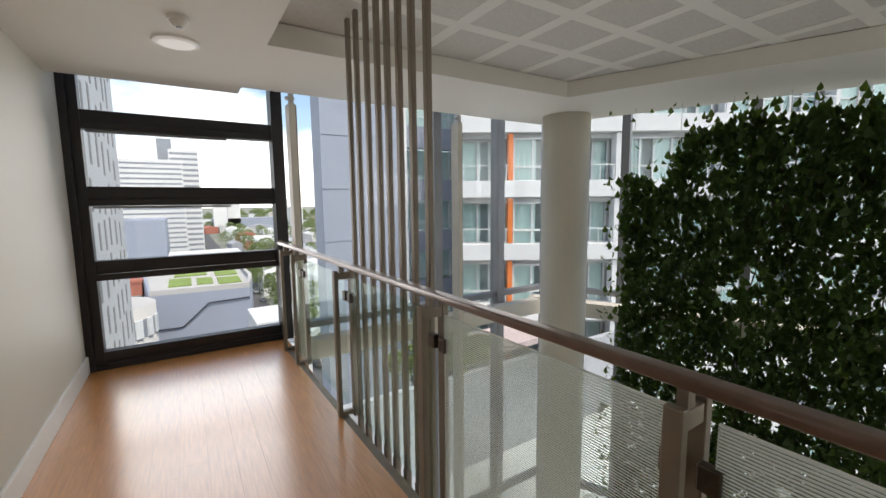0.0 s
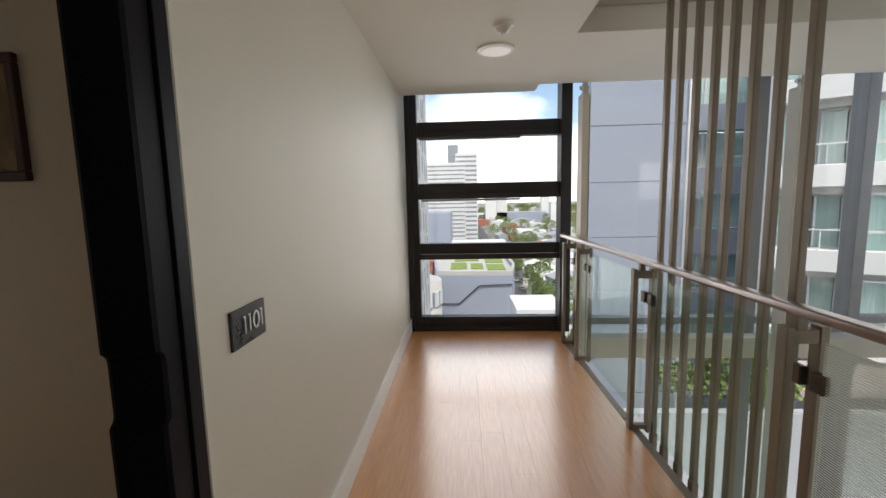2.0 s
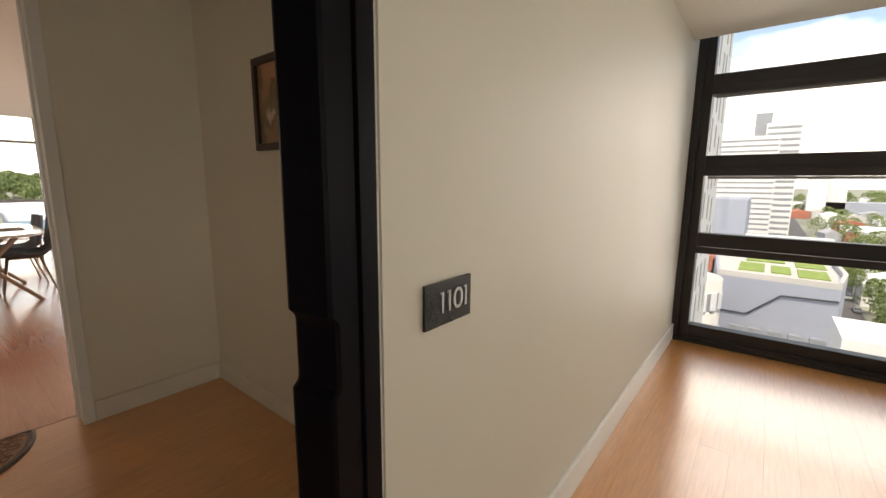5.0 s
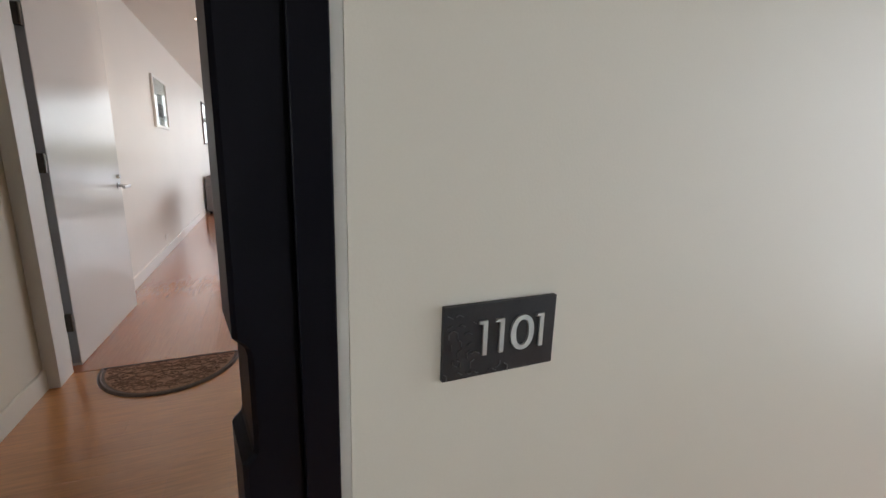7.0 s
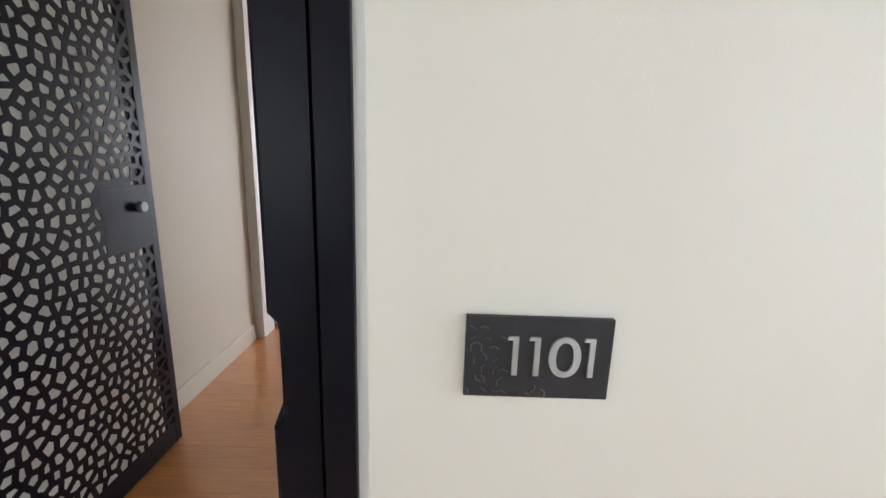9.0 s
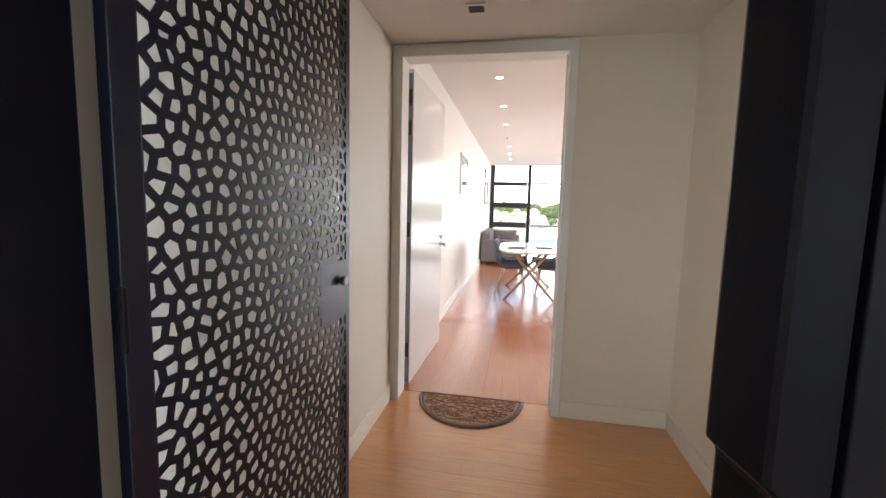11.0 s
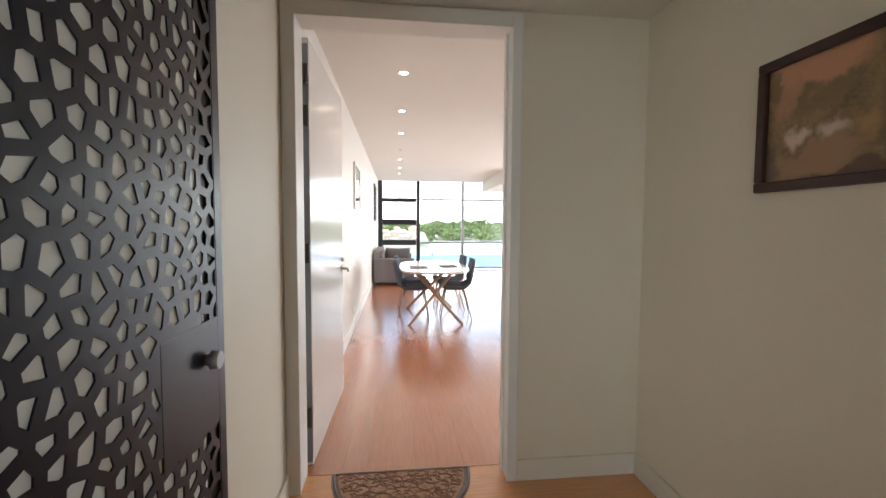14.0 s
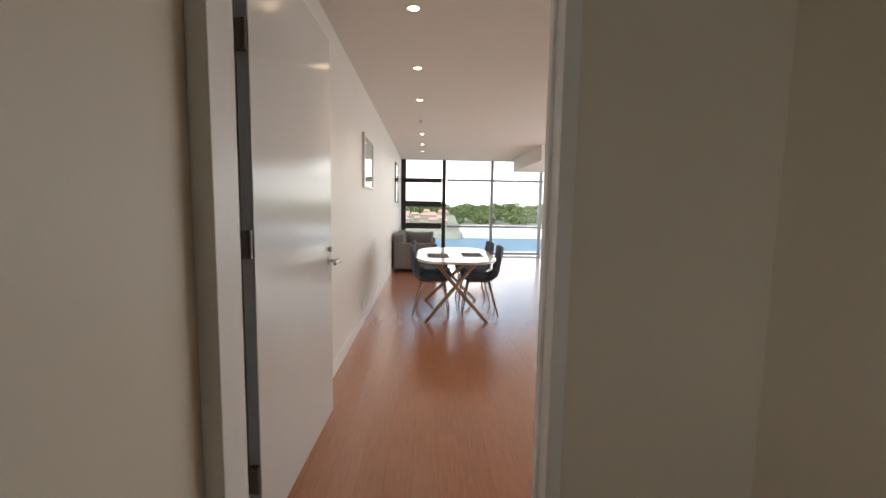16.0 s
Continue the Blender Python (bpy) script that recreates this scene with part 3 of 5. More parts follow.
def bar_screen():
    t = holder("bar_screen", (1.66, 1.85, -0.02), "row of slender taupe bars rising through the atrium", "screen")
    for y in (2.408, 2.274, 2.122, 1.98, 1.857, 1.728, 1.597, 1.46):
        p = part("bar", one(1.662, 1.688, y - 0.018, y + 0.018, -3.4, CEIL + 0.146, bevel=0.004), M_TAUPE, t)
        part("collar", one(1.659, 1.691, y - 0.021, y + 0.021, -0.34, -0.03, bevel=0.003), M_TAUPE, p)
    for z in (-0.25, -3.3):
        part("tie_rail", one(1.53, 1.655, 1.47, 2.51, z - 0.02, z + 0.02), M_TAUPE, t)
    return t


balustrade()
bar_screen()

col = thing("column", rod((4.54, 3.23, -9.0), (4.54, 3.23, CEIL), 0.265, n=64), M_COL, "round cream painted concrete column in the atrium", "column", smooth=True)

for x in (1.625, 3.40):
    t = holder("hanging_post", (x, 3.80, CEIL), "cream boxed post hung from the ceiling by a bracket", "post", "posts along the glazing")
    part("post_body", one(x - 0.028, x + 0.028, 3.72, 3.86, -9.0, 2.245, bevel=0.004), M_POSTW, t)
    part("post_face", one(x + 0.028, x + 0.042, 3.735, 3.85, -9.0, 2.235, bevel=0.003), M_TAUPE, t)
    b = one(x - 0.02, x + 0.02, 3.74, 3.78, 2.235, CEIL, bevel=0.003)
    cy(b, (x - 0.045, 3.76, 2.29), (x + 0.03, 3.76, 2.29), 0.018)
    part("bracket", b, M_STEEL, t)

# ceiling fittings
t = holder("ceiling_light", (0.795, 2.874, CEIL), "round white flush ceiling light, glowing softly", "ceiling light")
part("rim", rod((0.795, 2.874, CEIL - 0.012), (0.795, 2.874, CEIL), 0.118, 0.125, 40), M_PLASTIC, t)
part("diffuser", rod((0.795, 2.874, CEIL - 0.017), (0.795, 2.874, CEIL - 0.012), 0.09, 0.10, 40), M_OYSTER, t)
t = holder("smoke_detector", (0.81, 2.50, CEIL), "white dome smoke detector on the ceiling", "smoke detector")
part("base", rod((0.81, 2.50, CEIL - 0.018), (0.81, 2.50, CEIL), 0.052, 0.056, 32), M_PLASTIC, t)
part("dome", rod((0.81, 2.50, CEIL - 0.045), (0.81, 2.50, CEIL - 0.018), 0.024, 0.044, 32), M_PLASTIC, t)
part("sensor_ring", rod((0.81, 2.50, CEIL - 0.052), (0.81, 2.50, CEIL - 0.045), 0.012, 0.016, 20), M_GREYAL, t)
t = holder("lobby_sensor", (-1.814, 0.254, VEST), "square white ceiling fitting with a dark lens", "ceiling light")
part("plate", one(-1.868, -1.76, 0.20, 0.308, VEST - 0.008, VEST, bevel=0.003), M_PLASTIC, t)
part("lens", one(-1.848, -1.780, 0.214, 0.294, VEST - 0.010, VEST - 0.007), M_BLACK, t, "dark lens")


# ---- gate frame and perforated gate ----
g = holder("door_1", (0, 0.25, 0), "black steel gate frame in the corridor wall", "door frame", kind="structure")
part("jamb", one(-0.14, 0.006, 0.834, 0.873, 0, 2.33, bevel=0.002), M_BLACK, g)


def strike_jamb():
    """Plan profile with a shallow rounded strike recess, in one piece."""
    b = bmesh.new()
    levels = [(0.0, 0), (0.944, 0), (0.949, 0.4), (0.956, 0.85), (0.965, 1), (1.070, 1), (1.079, 0.85), (1.086, 0.4), (1.091, 0), (2.33, 0)]
    rings = []
    for z, k in levels:
        d = 0.013 * k
        rings.append([b.verts.new((x, min(y + d, 0.829), z)) for x, y in ((-0.102, 0.757), (-0.094, 0.755), (-0.006, 0.770), (0.0, 0.776))] + [b.verts.new((x, 0.829, z)) for x in (0.0, -0.102)])
    for r, q in zip(rings, rings[1:]):
        for i in range(6):
            j = (i + 1) % 6
            b.faces.new((r[i], r[j], q[j], q[i]))
    b.faces.new(rings[0][::-1])
    b.faces.new(rings[-1])
    bmesh.ops.recalc_face_normals(b, faces=b.faces[:])
    return b


part("jamb", strike_jamb(), M_BLACK, g)
part("jamb", one(-0.14, -0.02, 0.829, 0.834, 0, 2.33), M_BLACK, g)
part("bead", one(-0.14, -0.006, 0.873, 0.887, 0, 2.33), M_TRIM, g, "cream edge bead")
part("jamb", one(-0.14, 0.006, -0.372, -0.335, 0, 2.33, bevel=0.002), M_BLACK, g)
part("jamb", one(-0.155, 0.0, -0.330, -0.235, 0, 2.33, bevel=0.004), M_BLACK, g)
part("jamb", one(-0.14, -0.05, -0.335, -0.330, 0, 2.33), M_BLACK, g)
# two added pale strips stand for the bright light lines along this jamb
part("highlight_strip", one(-0.006, 0.002, -0.29, -0.284, 0, 2.3), M_GREYAL, g, "thin grey strip drawn as a bright line on the jamb")
part("highlight_strip", one(-0.002, 0.009, -0.356, -0.350, 0, 2.3), M_GREYAL, g, "thin grey strip drawn as a bright line on the jamb")
part("head", one(-0.14, 0.006, -0.335, 0.834, 2.27, 2.33, bevel=0.002), M_BLACK, g)


def perforated(x0, x1, z0, z1, pitch, web, y0, y1, plate):
    """A steel sheet cut with irregular cells; the web between the cells stays."""
    rng = random.Random(11)
    seeds = []
    nz, nx = int((z1 - z0) / (pitch * 0.93)), int((x1 - x0) / pitch)
    for j in range(nz):
        for i in range(nx):
            seeds.append((x0 + (i + 0.5 + 0.5 * (j % 2) - 0.25 + rng.uniform(-0.31, 0.31)) * (x1 - x0) / nx, z0 + (j + 0.5 + rng.uniform(-0.31, 0.31)) * (z1 - z0) / nz))
    bm = bmesh.new()
    for i, s in enumerate(seeds):
        cell = [(x0, z0), (x1, z0), (x1, z1), (x0, z1)]
        hole = [(x0 + 0.004, z0 + 0.004), (x1 - 0.004, z0 + 0.004), (x1 - 0.004, z1 - 0.004), (x0 + 0.004, z1 - 0.004)]
        for k in range(max(0, i - 4 * nx), min(len(seeds), i + 4 * nx)):
            o = seeds[k]
            dx, dz = o[0] - s[0], o[1] - s[1]
            d = math.hypot(dx, dz)
            if k == i or d > pitch * 3.2:
                continue
            n, mid = (dx / d, dz / d), ((o[0] + s[0]) / 2, (o[1] + s[1]) / 2)
            cell = clip(cell, mid, n)
            if hole:
                hole = clip(hole, (mid[0] - n[0] * web / 2, mid[1] - n[1] * web / 2), n)
        solid = len(hole) < 3 or (plate[0] < s[0] < plate[1] and plate[2] < s[1] < plate[3])
        if solid:
            for y in (y0, y1):
                bm.faces.new([bm.verts.new((p[0], y, p[1])) for p in cell])
            continue
        # ring of quads: each hole edge joins the nearest stretch of the cell
        cx, cz = sum(p[0] for p in hole) / len(hole), sum(p[1] for p in hole) / len(hole)
        ang = lambda p: math.atan2(p[1] - cz, p[0] - cx)
        marks = sorted({round(ang(p), 5) for p in cell + hole})

        def at(poly, a):
            d = (math.cos(a), math.sin(a))
            for q in range(len(poly)):
                u, w = poly[q], poly[(q + 1) % len(poly)]
                ex, ez = w[0] - u[0], w[1] - u[1]
                det = d[0] * -ez + d[1] * ex
                if abs(det) < 1e-12:
                    continue
                r = ((u[0] - cx) * -ez + (u[1] - cz) * ex) / det
                k = (d[0] * (u[1] - cz) - d[1] * (u[0] - cx)) / det
                if r > 0 and -1e-4 <= k <= 1 + 1e-4:
                    return (cx + d[0] * r, cz + d[1] * r)
            return poly[0]
        outer, inner = [at(cell, a) for a in marks], [at(hole, a) for a in marks]
        n = len(marks)
        vo = [[bm.verts.new((p[0], y, p[1])) for p in outer] for y in (y0, y1)]
        vi = [[bm.verts.new((p[0], y, p[1])) for p in inner] for y in (y0, y1)]
        for q in range(n):
            w = (q + 1) % n
            bm.faces.new((vo[0][q], vo[0][w], vi[0][w], vi[0][q]))
            bm.faces.new((vo[1][w], vo[1][q], vi[1][q], vi[1][w]))
            bm.faces.new((vi[0][q], vi[0][w], vi[1][w], vi[1][q]))
    bmesh.ops.remove_doubles(bm, verts=bm.verts[:], dist=0.0004)
    return bm


GX0, GX1, GY0, GY1 = -1.185, -0.166, -0.208, -0.182
gate = holder("perforated_gate", (-0.66, -0.195, 0.012), "open black steel gate cut with irregular cells", "gate")
part("perforated_sheet", perforated(GX0 + 0.034, GX1 - 0.055, 0.105, 2.215, 0.0445, 0.0180, GY1 - 0.003, GY1, (-1.2, -0.94, 0.925, 1.135)), M_SCREEN, gate, "steel sheet pierced by small polygons")
part("stile", one(GX0, GX0 + 0.036, GY0, GY1 + 0.001, 0.012, 2.29, bevel=0.002), M_SCREEN, gate)
part("stile", one(GX1 - 0.057, GX1, GY0, GY1 + 0.001, 0.012, 2.29, bevel=0.002), M_SCREEN, gate)
part("rail", one(GX0 + 0.036, GX1 - 0.057, GY0, GY1 + 0.0005, 0.012, 0.107, bevel=0.001), M_SCREEN, gate)
part("rail", one(GX0 + 0.036, GX1 - 0.057, GY0, GY1 + 0.0005, 2.213, 2.29, bevel=0.001), M_SCREEN, gate)
part("backing_strip", one(GX0 + 0.036, GX0 + 0.092, GY1 - 0.012, GY1 - 0.005, 0.107, 2.213), M_BLACK, gate)
part("backing_panel", one(GX0 + 0.092, GX1 - 0.057, GY1 - 0.0085, GY1 - 0.0035, 0.107, 2.213), M_BACK, gate, "pale grey-green panel behind the cut-outs")
part("lock_plate", one(GX0 + 0.003, -0.930, GY0 + 0.004, GY1 + 0.0007, 0.910, 1.140, bevel=0.001), M_SCREEN, gate, "plain black lock plate")
b = rod((GX0 + 0.092, GY1 + 0.002, 1.06), (GX0 + 0.092, GY1 + 0.014, 1.06), 0.012, n=20)
cy(b, (GX0 + 0.092, GY1 + 0.012, 1.06), (GX0 + 0.092, GY1 + 0.029, 1.06), 0.02, 0.018, 24)
part("knob", b, M_GREYAL, gate, "small round steel knob", smooth=True)
for z in (0.3, 1.15, 2.0):
    part("hinge", rod((GX1 + 0.003, GY1 + 0.004, z - 0.06), (GX1 + 0.003, GY1 + 0.004, z + 0.06), 0.008), M_BLACK, gate)

# ---- number sign ----
sg = holder("door_sign", (0.004, 1.085, 1.043), "charcoal number plate with raised silver numerals", "sign")
part("plate", one(0.0005, 0.008, 0.998, 1.164, 1.003, 1.101, bevel=0.0008), M_SIGN, sg)


def numeral(ch, y, z, w, h):
    cu = bpy.data.curves.new("numeral", "FONT")
    cu.body, cu.size, cu.extrude = ch, 0.07, 0.0016
    ob = bpy.data.objects.new("numeral", cu)
    scene.collection.objects.link(ob)
    bpy.context.view_layer.update()
    me = bpy.data.meshes.new_from_object(ob.evaluated_get(bpy.context.evaluated_depsgraph_get()))
    bpy.data.objects.remove(ob)
    xs, ys = [v.co.x for v in me.vertices], [v.co.y for v in me.vertices]
    k = h / (max(ys) - min(ys))
    fit = Matrix.Diagonal((w / (max(xs) - min(xs)) if w else k, k, 1, 1)) @ Matrix.Translation((-(max(xs) + min(xs)) / 2, -(max(ys) + min(ys)) / 2, 0))
    me.transform(pose(0.0096, y, z, 90, 0, 90) @ fit)
    me.materials.clear()
    me.materials.append(M_NUM)
    o = new("numeral", me)
    o.parent = sg
    o.matrix_parent_inverse = sg.matrix_world.inverted()
    return tagged(o, "raised silver numeral " + ch)


def numeral_one(y, z, h):
    """A plain stem with a short flag at its top."""
    b = prism([(-0.0031, -h / 2), (0.0031, -h / 2), (0.0031, h / 2), (-0.0082, h / 2), (-0.0094, h / 2 - 0.0042), (-0.0031, h / 2 - 0.0042)], 0.0081, 0.0112)
    b.transform(Matrix.Translation((0, y, z)) @ Matrix(((0, 0, 1, 0), (1, 0, 0, 0), (0, 1, 0, 0), (0, 0, 0, 1))))
    tagged(part("numeral", b, M_NUM, sg), "raised silver numeral 1")


for y in (1.0545, 1.079, 1.1405):
    numeral_one(y, 1.0555, 0.0468)
numeral("0", 1.1105, 1.0555, 0.036, 0.0485)
rng = random.Random(4)
b = bmesh.new()
# lighter grey paints the highlights that the plate's raised ridges catch
M_EDGE = mat("sign_edge_highlight", (0.16, 0.16, 0.17), 0.35, 0.7, var=0.3, scale=40)
for r in range(7):
    for c in range(8):
        y, z = 1.0045 + (c + 0.5 * (r % 2)) * 0.0125 + rng.uniform(-0.002, 0.002), 1.0125 + r * 0.0132 + rng.uniform(-0.002, 0.002)
        if (y > 1.042 and z > 1.022) or y > 1.092 or rng.random() < 0.22:
            continue
        L = rng.uniform(0.0055, 0.0085)
        first = rng.choice((0, 0, 60, -60))
        bx(b, -0.0009, 0.0009, -0.0006, 0.0006, -L, 0, m=pose(0.0085, y, z, first, 0, 0))
        if rng.random() < 0.6:
            bx(b, -0.0008, 0.0008, -0.0006, 0.0006, 0, L * 0.8, m=pose(0.0085, y, z, first + rng.choice((-58, 58)), 0, 0))
tagged(part("relief", b, M_EDGE, sg), kind="stuff")

# ---- lobby picture ----
pc = holder("framed_painting", (-1.27, 1.507, 1.69), "old landscape painting in a dark timber frame", "picture")
PX0, PX1, PZ0, PZ1, PY = -1.55, -0.99, 1.463, 1.907, 1.504
for a in ((PX0, PX1, PZ0, PZ0 + 0.034), (PX0, PX1, PZ1 - 0.034, PZ1), (PX0, PX0 + 0.034, PZ0 + 0.034, PZ1 - 0.034), (PX1 - 0.034, PX1, PZ0 + 0.034, PZ1 - 0.034)):
    part("frame", one(a[0], a[1], PY - 0.026, PY, a[2], a[3], bevel=0.005), M_FRAME, pc)


def oil_paint():
    """Brushed landscape: peach sky, olive trees, pale rocks, tan ground."""
    m = mat("old_oil_paint", (0.27, 0.19, 0.09), 0.5, var=0.5, scale=14, bump=0.4, bscale=90)
    nt = m.node_tree
    p = nt.nodes["Principled BSDF"]
    geo = nt.nodes.new("ShaderNodeNewGeometry")
    wob = nt.nodes.new("ShaderNodeTexNoise")
    wob.inputs["Scale"].default_value, wob.inputs["Detail"].default_value = 13, 6
    nt.links.new(geo.outputs["Position"], wob.inputs["Vector"])
    push = nt.nodes.new("ShaderNodeVectorMath")
    push.operation = "MULTIPLY_ADD"
    push.inputs[1].default_value = (0.16, 0.16, 0.16)
    nt.links.new(wob.outputs["Color"], push.inputs[0])
    nt.links.new(geo.outputs["Position"], push.inputs[2])
    last = p.inputs["Base Color"].links[0].from_socket

    def dab(u, v, ru, rv, col, soft, amount, turn=0.0):
        nonlocal last
        mp = nt.nodes.new("ShaderNodeMapping")
        mp.vector_type = "TEXTURE"
        mp.inputs["Location"].default_value = (PX0 + u * 0.56 + 0.08, PY + 0.08, PZ0 + v * 0.445 + 0.08)
        mp.inputs["Rotation"].default_value = (0, radians(turn), 0)
        mp.inputs["Scale"].default_value = (ru * 0.56, 1.0, rv * 0.445)
        ln = nt.nodes.new("ShaderNodeVectorMath")
        ln.operation = "LENGTH"
        mr = nt.nodes.new("ShaderNodeMapRange")
        mr.interpolation_type = "SMOOTHSTEP"
        mr.inputs["From Min"].default_value, mr.inputs["From Max"].default_value = 1.0, 1.0 - soft
        mr.inputs["To Max"].default_value = amount
        mx = nt.nodes.new("ShaderNodeMix")
        mx.data_type = "RGBA"
        mx.inputs["B"].default_value = (*col, 1)
        nt.links.new(push.outputs[0], mp.inputs["Vector"])
        nt.links.new(mp.outputs["Vector"], ln.inputs[0])
        nt.links.new(ln.outputs["Value"], mr.inputs["Value"])
        nt.links.new(mr.outputs["Result"], mx.inputs["Factor"])
        nt.links.new(last, mx.inputs["A"])
        last = mx.outputs["Result"]

    dab(0.36, 0.92, 0.34, 0.26, (0.620, 0.326, 0.186), 0.4, 0.95)
    dab(0.18, 0.66, 0.10, 0.24, (0.558, 0.295, 0.171), 0.6, 0.7, 12)
    dab(0.10, 0.76, 0.07, 0.16, (0.232, 0.155, 0.078), 0.5, 0.9)
    dab(0.30, 0.62, 0.06, 0.15, (0.232, 0.155, 0.070), 0.6, 0.9, 14)
    dab(0.46, 0.66, 0.12, 0.12, (0.248, 0.171, 0.078), 0.6, 0.9)
    dab(0.34, 0.20, 0.36, 0.14, (0.419, 0.248, 0.139), 0.5, 0.9, -8)
    dab(0.62, 0.40, 0.13, 0.14, (0.527, 0.310, 0.124), 0.8, 0.8)
    dab(0.84, 0.55, 0.26, 0.50, (0.124, 0.085, 0.039), 0.7, 0.6)
    dab(0.60, 0.06, 0.5, 0.10, (0.155, 0.078, 0.054), 0.5, 0.9, -6)
    dab(0.06, 0.20, 0.10, 0.25, (0.155, 0.109, 0.085), 0.6, 0.85)
    dab(0.24, 0.40, 0.10, 0.09, (0.775, 0.605, 0.480), 0.8, 0.9, 24)
    dab(0.43, 0.385, 0.11, 0.10, (0.713, 0.574, 0.465), 0.8, 0.9, 10)
    nt.links.new(last, p.inputs["Base Color"])
    return m


part("canvas", one(PX0 + 0.03, PX1 - 0.03, PY - 0.010, PY - 0.004, PZ0 + 0.03, PZ1 - 0.03), oil_paint(), pc)

# ---- apartment door ----
ef = holder("door_2", (-2.33, 0.25, 0), "white painted frame of the apartment door", "door frame", kind="structure")
for y0, y1 in ((-0.327, -0.262), (0.784, 0.836)):
    part("architrave", one(-2.25, -2.236, y0, y1, 0, 2.392, bevel=0.003), M_TRIM, ef)
part("architrave", one(-2.25, -2.236, -0.262, 0.784, 2.322, 2.392, bevel=0.003), M_TRIM, ef)
part("jamb", one(-2.412, -2.25, -0.327, -0.266, 0, 2.392), M_TRIM, ef)
part("jamb", one(-2.412, -2.25, 0.788, 0.836, 0, 2.392), M_TRIM, ef)
part("head", one(-2.412, -2.25, -0.266, 0.788, 2.332, 2.392), M_TRIM, ef)
part("stop", one(-2.36, -2.33, 0.776, 0.788, 0, 2.332, bevel=0.002), M_TRIM, ef)
part("threshold", one(-2.425, -2.395, -0.26, 0.784, -0.002, 0.0025, bevel=0.0008), M_PLANK_X, ef, "thin reddish timber floor strip")
dr = holder("entry_door", (-2.5, -0.27, 0.008), "white apartment door standing open against the wall", "door")
leaf = [(-2.495, -0.252), (-3.585, -0.224), (-3.586, -0.268), (-2.496, -0.296)]
part("leaf", prism(leaf, 0.004, 2.329), M_DOOR, dr)
part("edge_strip", prism([(-2.492, -0.255), (-2.4949, -0.255), (-2.4959, -0.293), (-2.492, -0.293)], 0.02, 2.30), M_GREYAL, dr, "grey smoke seal on the hinge edge")
for z in (2.135, 1.92, 1.19, 0.28):
    b = one(-2.492, -2.470, -0.290, -0.256, z - 0.052, z + 0.052, bevel=0.001)
    cy(b, (-2.474, -0.262, z - 0.052), (-2.474, -0.262, z + 0.052), 0.008)
    part("hinge", b, M_BRONZE, dr, "dark bronze hinge")
b = rod((-3.515, -0.228, 1.0), (-3.515, -0.155, 1.0), 0.011, n=16)
bx(b, -3.54, -3.385, -0.168, -0.148, 0.987, 1.011, bevel=0.005)
cy(b, (-3.515, -0.228, 1.0), (-3.515, -0.220, 1.0), 0.026, n=28)
part("lever_handle", b, M_STEEL, dr, "satin steel lever handle")
b = rod((-3.52, -0.228, 1.07), (-3.52, -0.205, 1.07), 0.016, n=20)
part("lock_cylinder", b, M_STEEL, dr)

# ---- doormat ----
mt = holder("doormat", (-2.385, 0.24, 0), "half-round brown doormat with raised scrollwork", "doormat")


def half_oval(rx, ry, x0, yc, z0, z1, n=40):
    return prism([(x0 + rx * math.sin(math.pi * i / n), yc - ry * math.cos(math.pi * i / n)) for i in range(n + 1)], z0, z1)


part("base", half_oval(0.417, 0.372, -2.386, 0.24, 0.0, 0.006), M_MATRUB, mt)
part("fibre_top", half_oval(0.372, 0.335, -2.372, 0.24, 0.006, 0.009), M_MATFIB, mt)
b = bmesh.new()
rimpts = [(-2.378 + 0.40 * math.sin(math.pi * i / 40), 0.24 - 0.357 * math.cos(math.pi * i / 40)) for i in range(41)]
for u, w in zip(rimpts + [rimpts[-1]], rimpts[1:] + [rimpts[0]]):
    cy(b, (*u, 0.008), (*w, 0.008), 0.007, n=6)
part("rim", b, M_MATRUB, mt)
b = bmesh.new()
rng = random.Random(31)
spots = []
for k in range(900):
    u, v, r = rng.uniform(-2.36, -1.99), rng.uniform(0.02, 0.33), rng.uniform(0.022, 0.052)
    if ((u + 2.386) / 0.36) ** 2 + (v / 0.325) ** 2 < 1 and all(math.hypot(u - a, v - c) > 0.62 * (r + q) for a, c, q in spots):
        spots.append((u, v, r))
for u, v, r in spots:
    turns, ph = rng.uniform(0.9, 1.5) * rng.choice((-1, 1)), rng.uniform(0, 6.28)
    for s in (-1, 1):
        prev = None
        for i in range(13):
            a, rr = ph + i / 12 * turns * math.tau, r * (1.15 - 0.85 * i / 12)
            q = (u + rr * math.cos(a), 0.24 + s * (v + 1.25 * rr * math.sin(a)), 0.0095)
            if prev and all(((c[0] + 2.386) / 0.375) ** 2 + ((c[1] - 0.24) / 0.335) ** 2 < 1 and c[0] > -2.375 for c in (q, prev)):
                cy(b, prev, q, 0.0042, n=5)
            prev = q
tagged(part("scrollwork", b, M_SCROLL, mt, "raised brown rubber scrolls"), kind="stuff")


# ---- ivy screen ----
def leaf_material():
    m = M_LEAF
    nt = m.node_tree
    p = nt.nodes["Principled BSDF"]
    tl = nt.nodes.new("ShaderNodeBsdfTranslucent")
    tl.inputs["Color"].default_value = (0.24, 0.36, 0.05, 1)
    mx = nt.nodes.new("ShaderNodeMixShader")
    mx.inputs[0].default_value = 0.25
    nt.links.new(p.outputs[0], mx.inputs[1])
    nt.links.new(tl.outputs[0], mx.inputs[2])
    nt.links.new(mx.outputs[0], nt.nodes["Material Output"].inputs["Surface"])


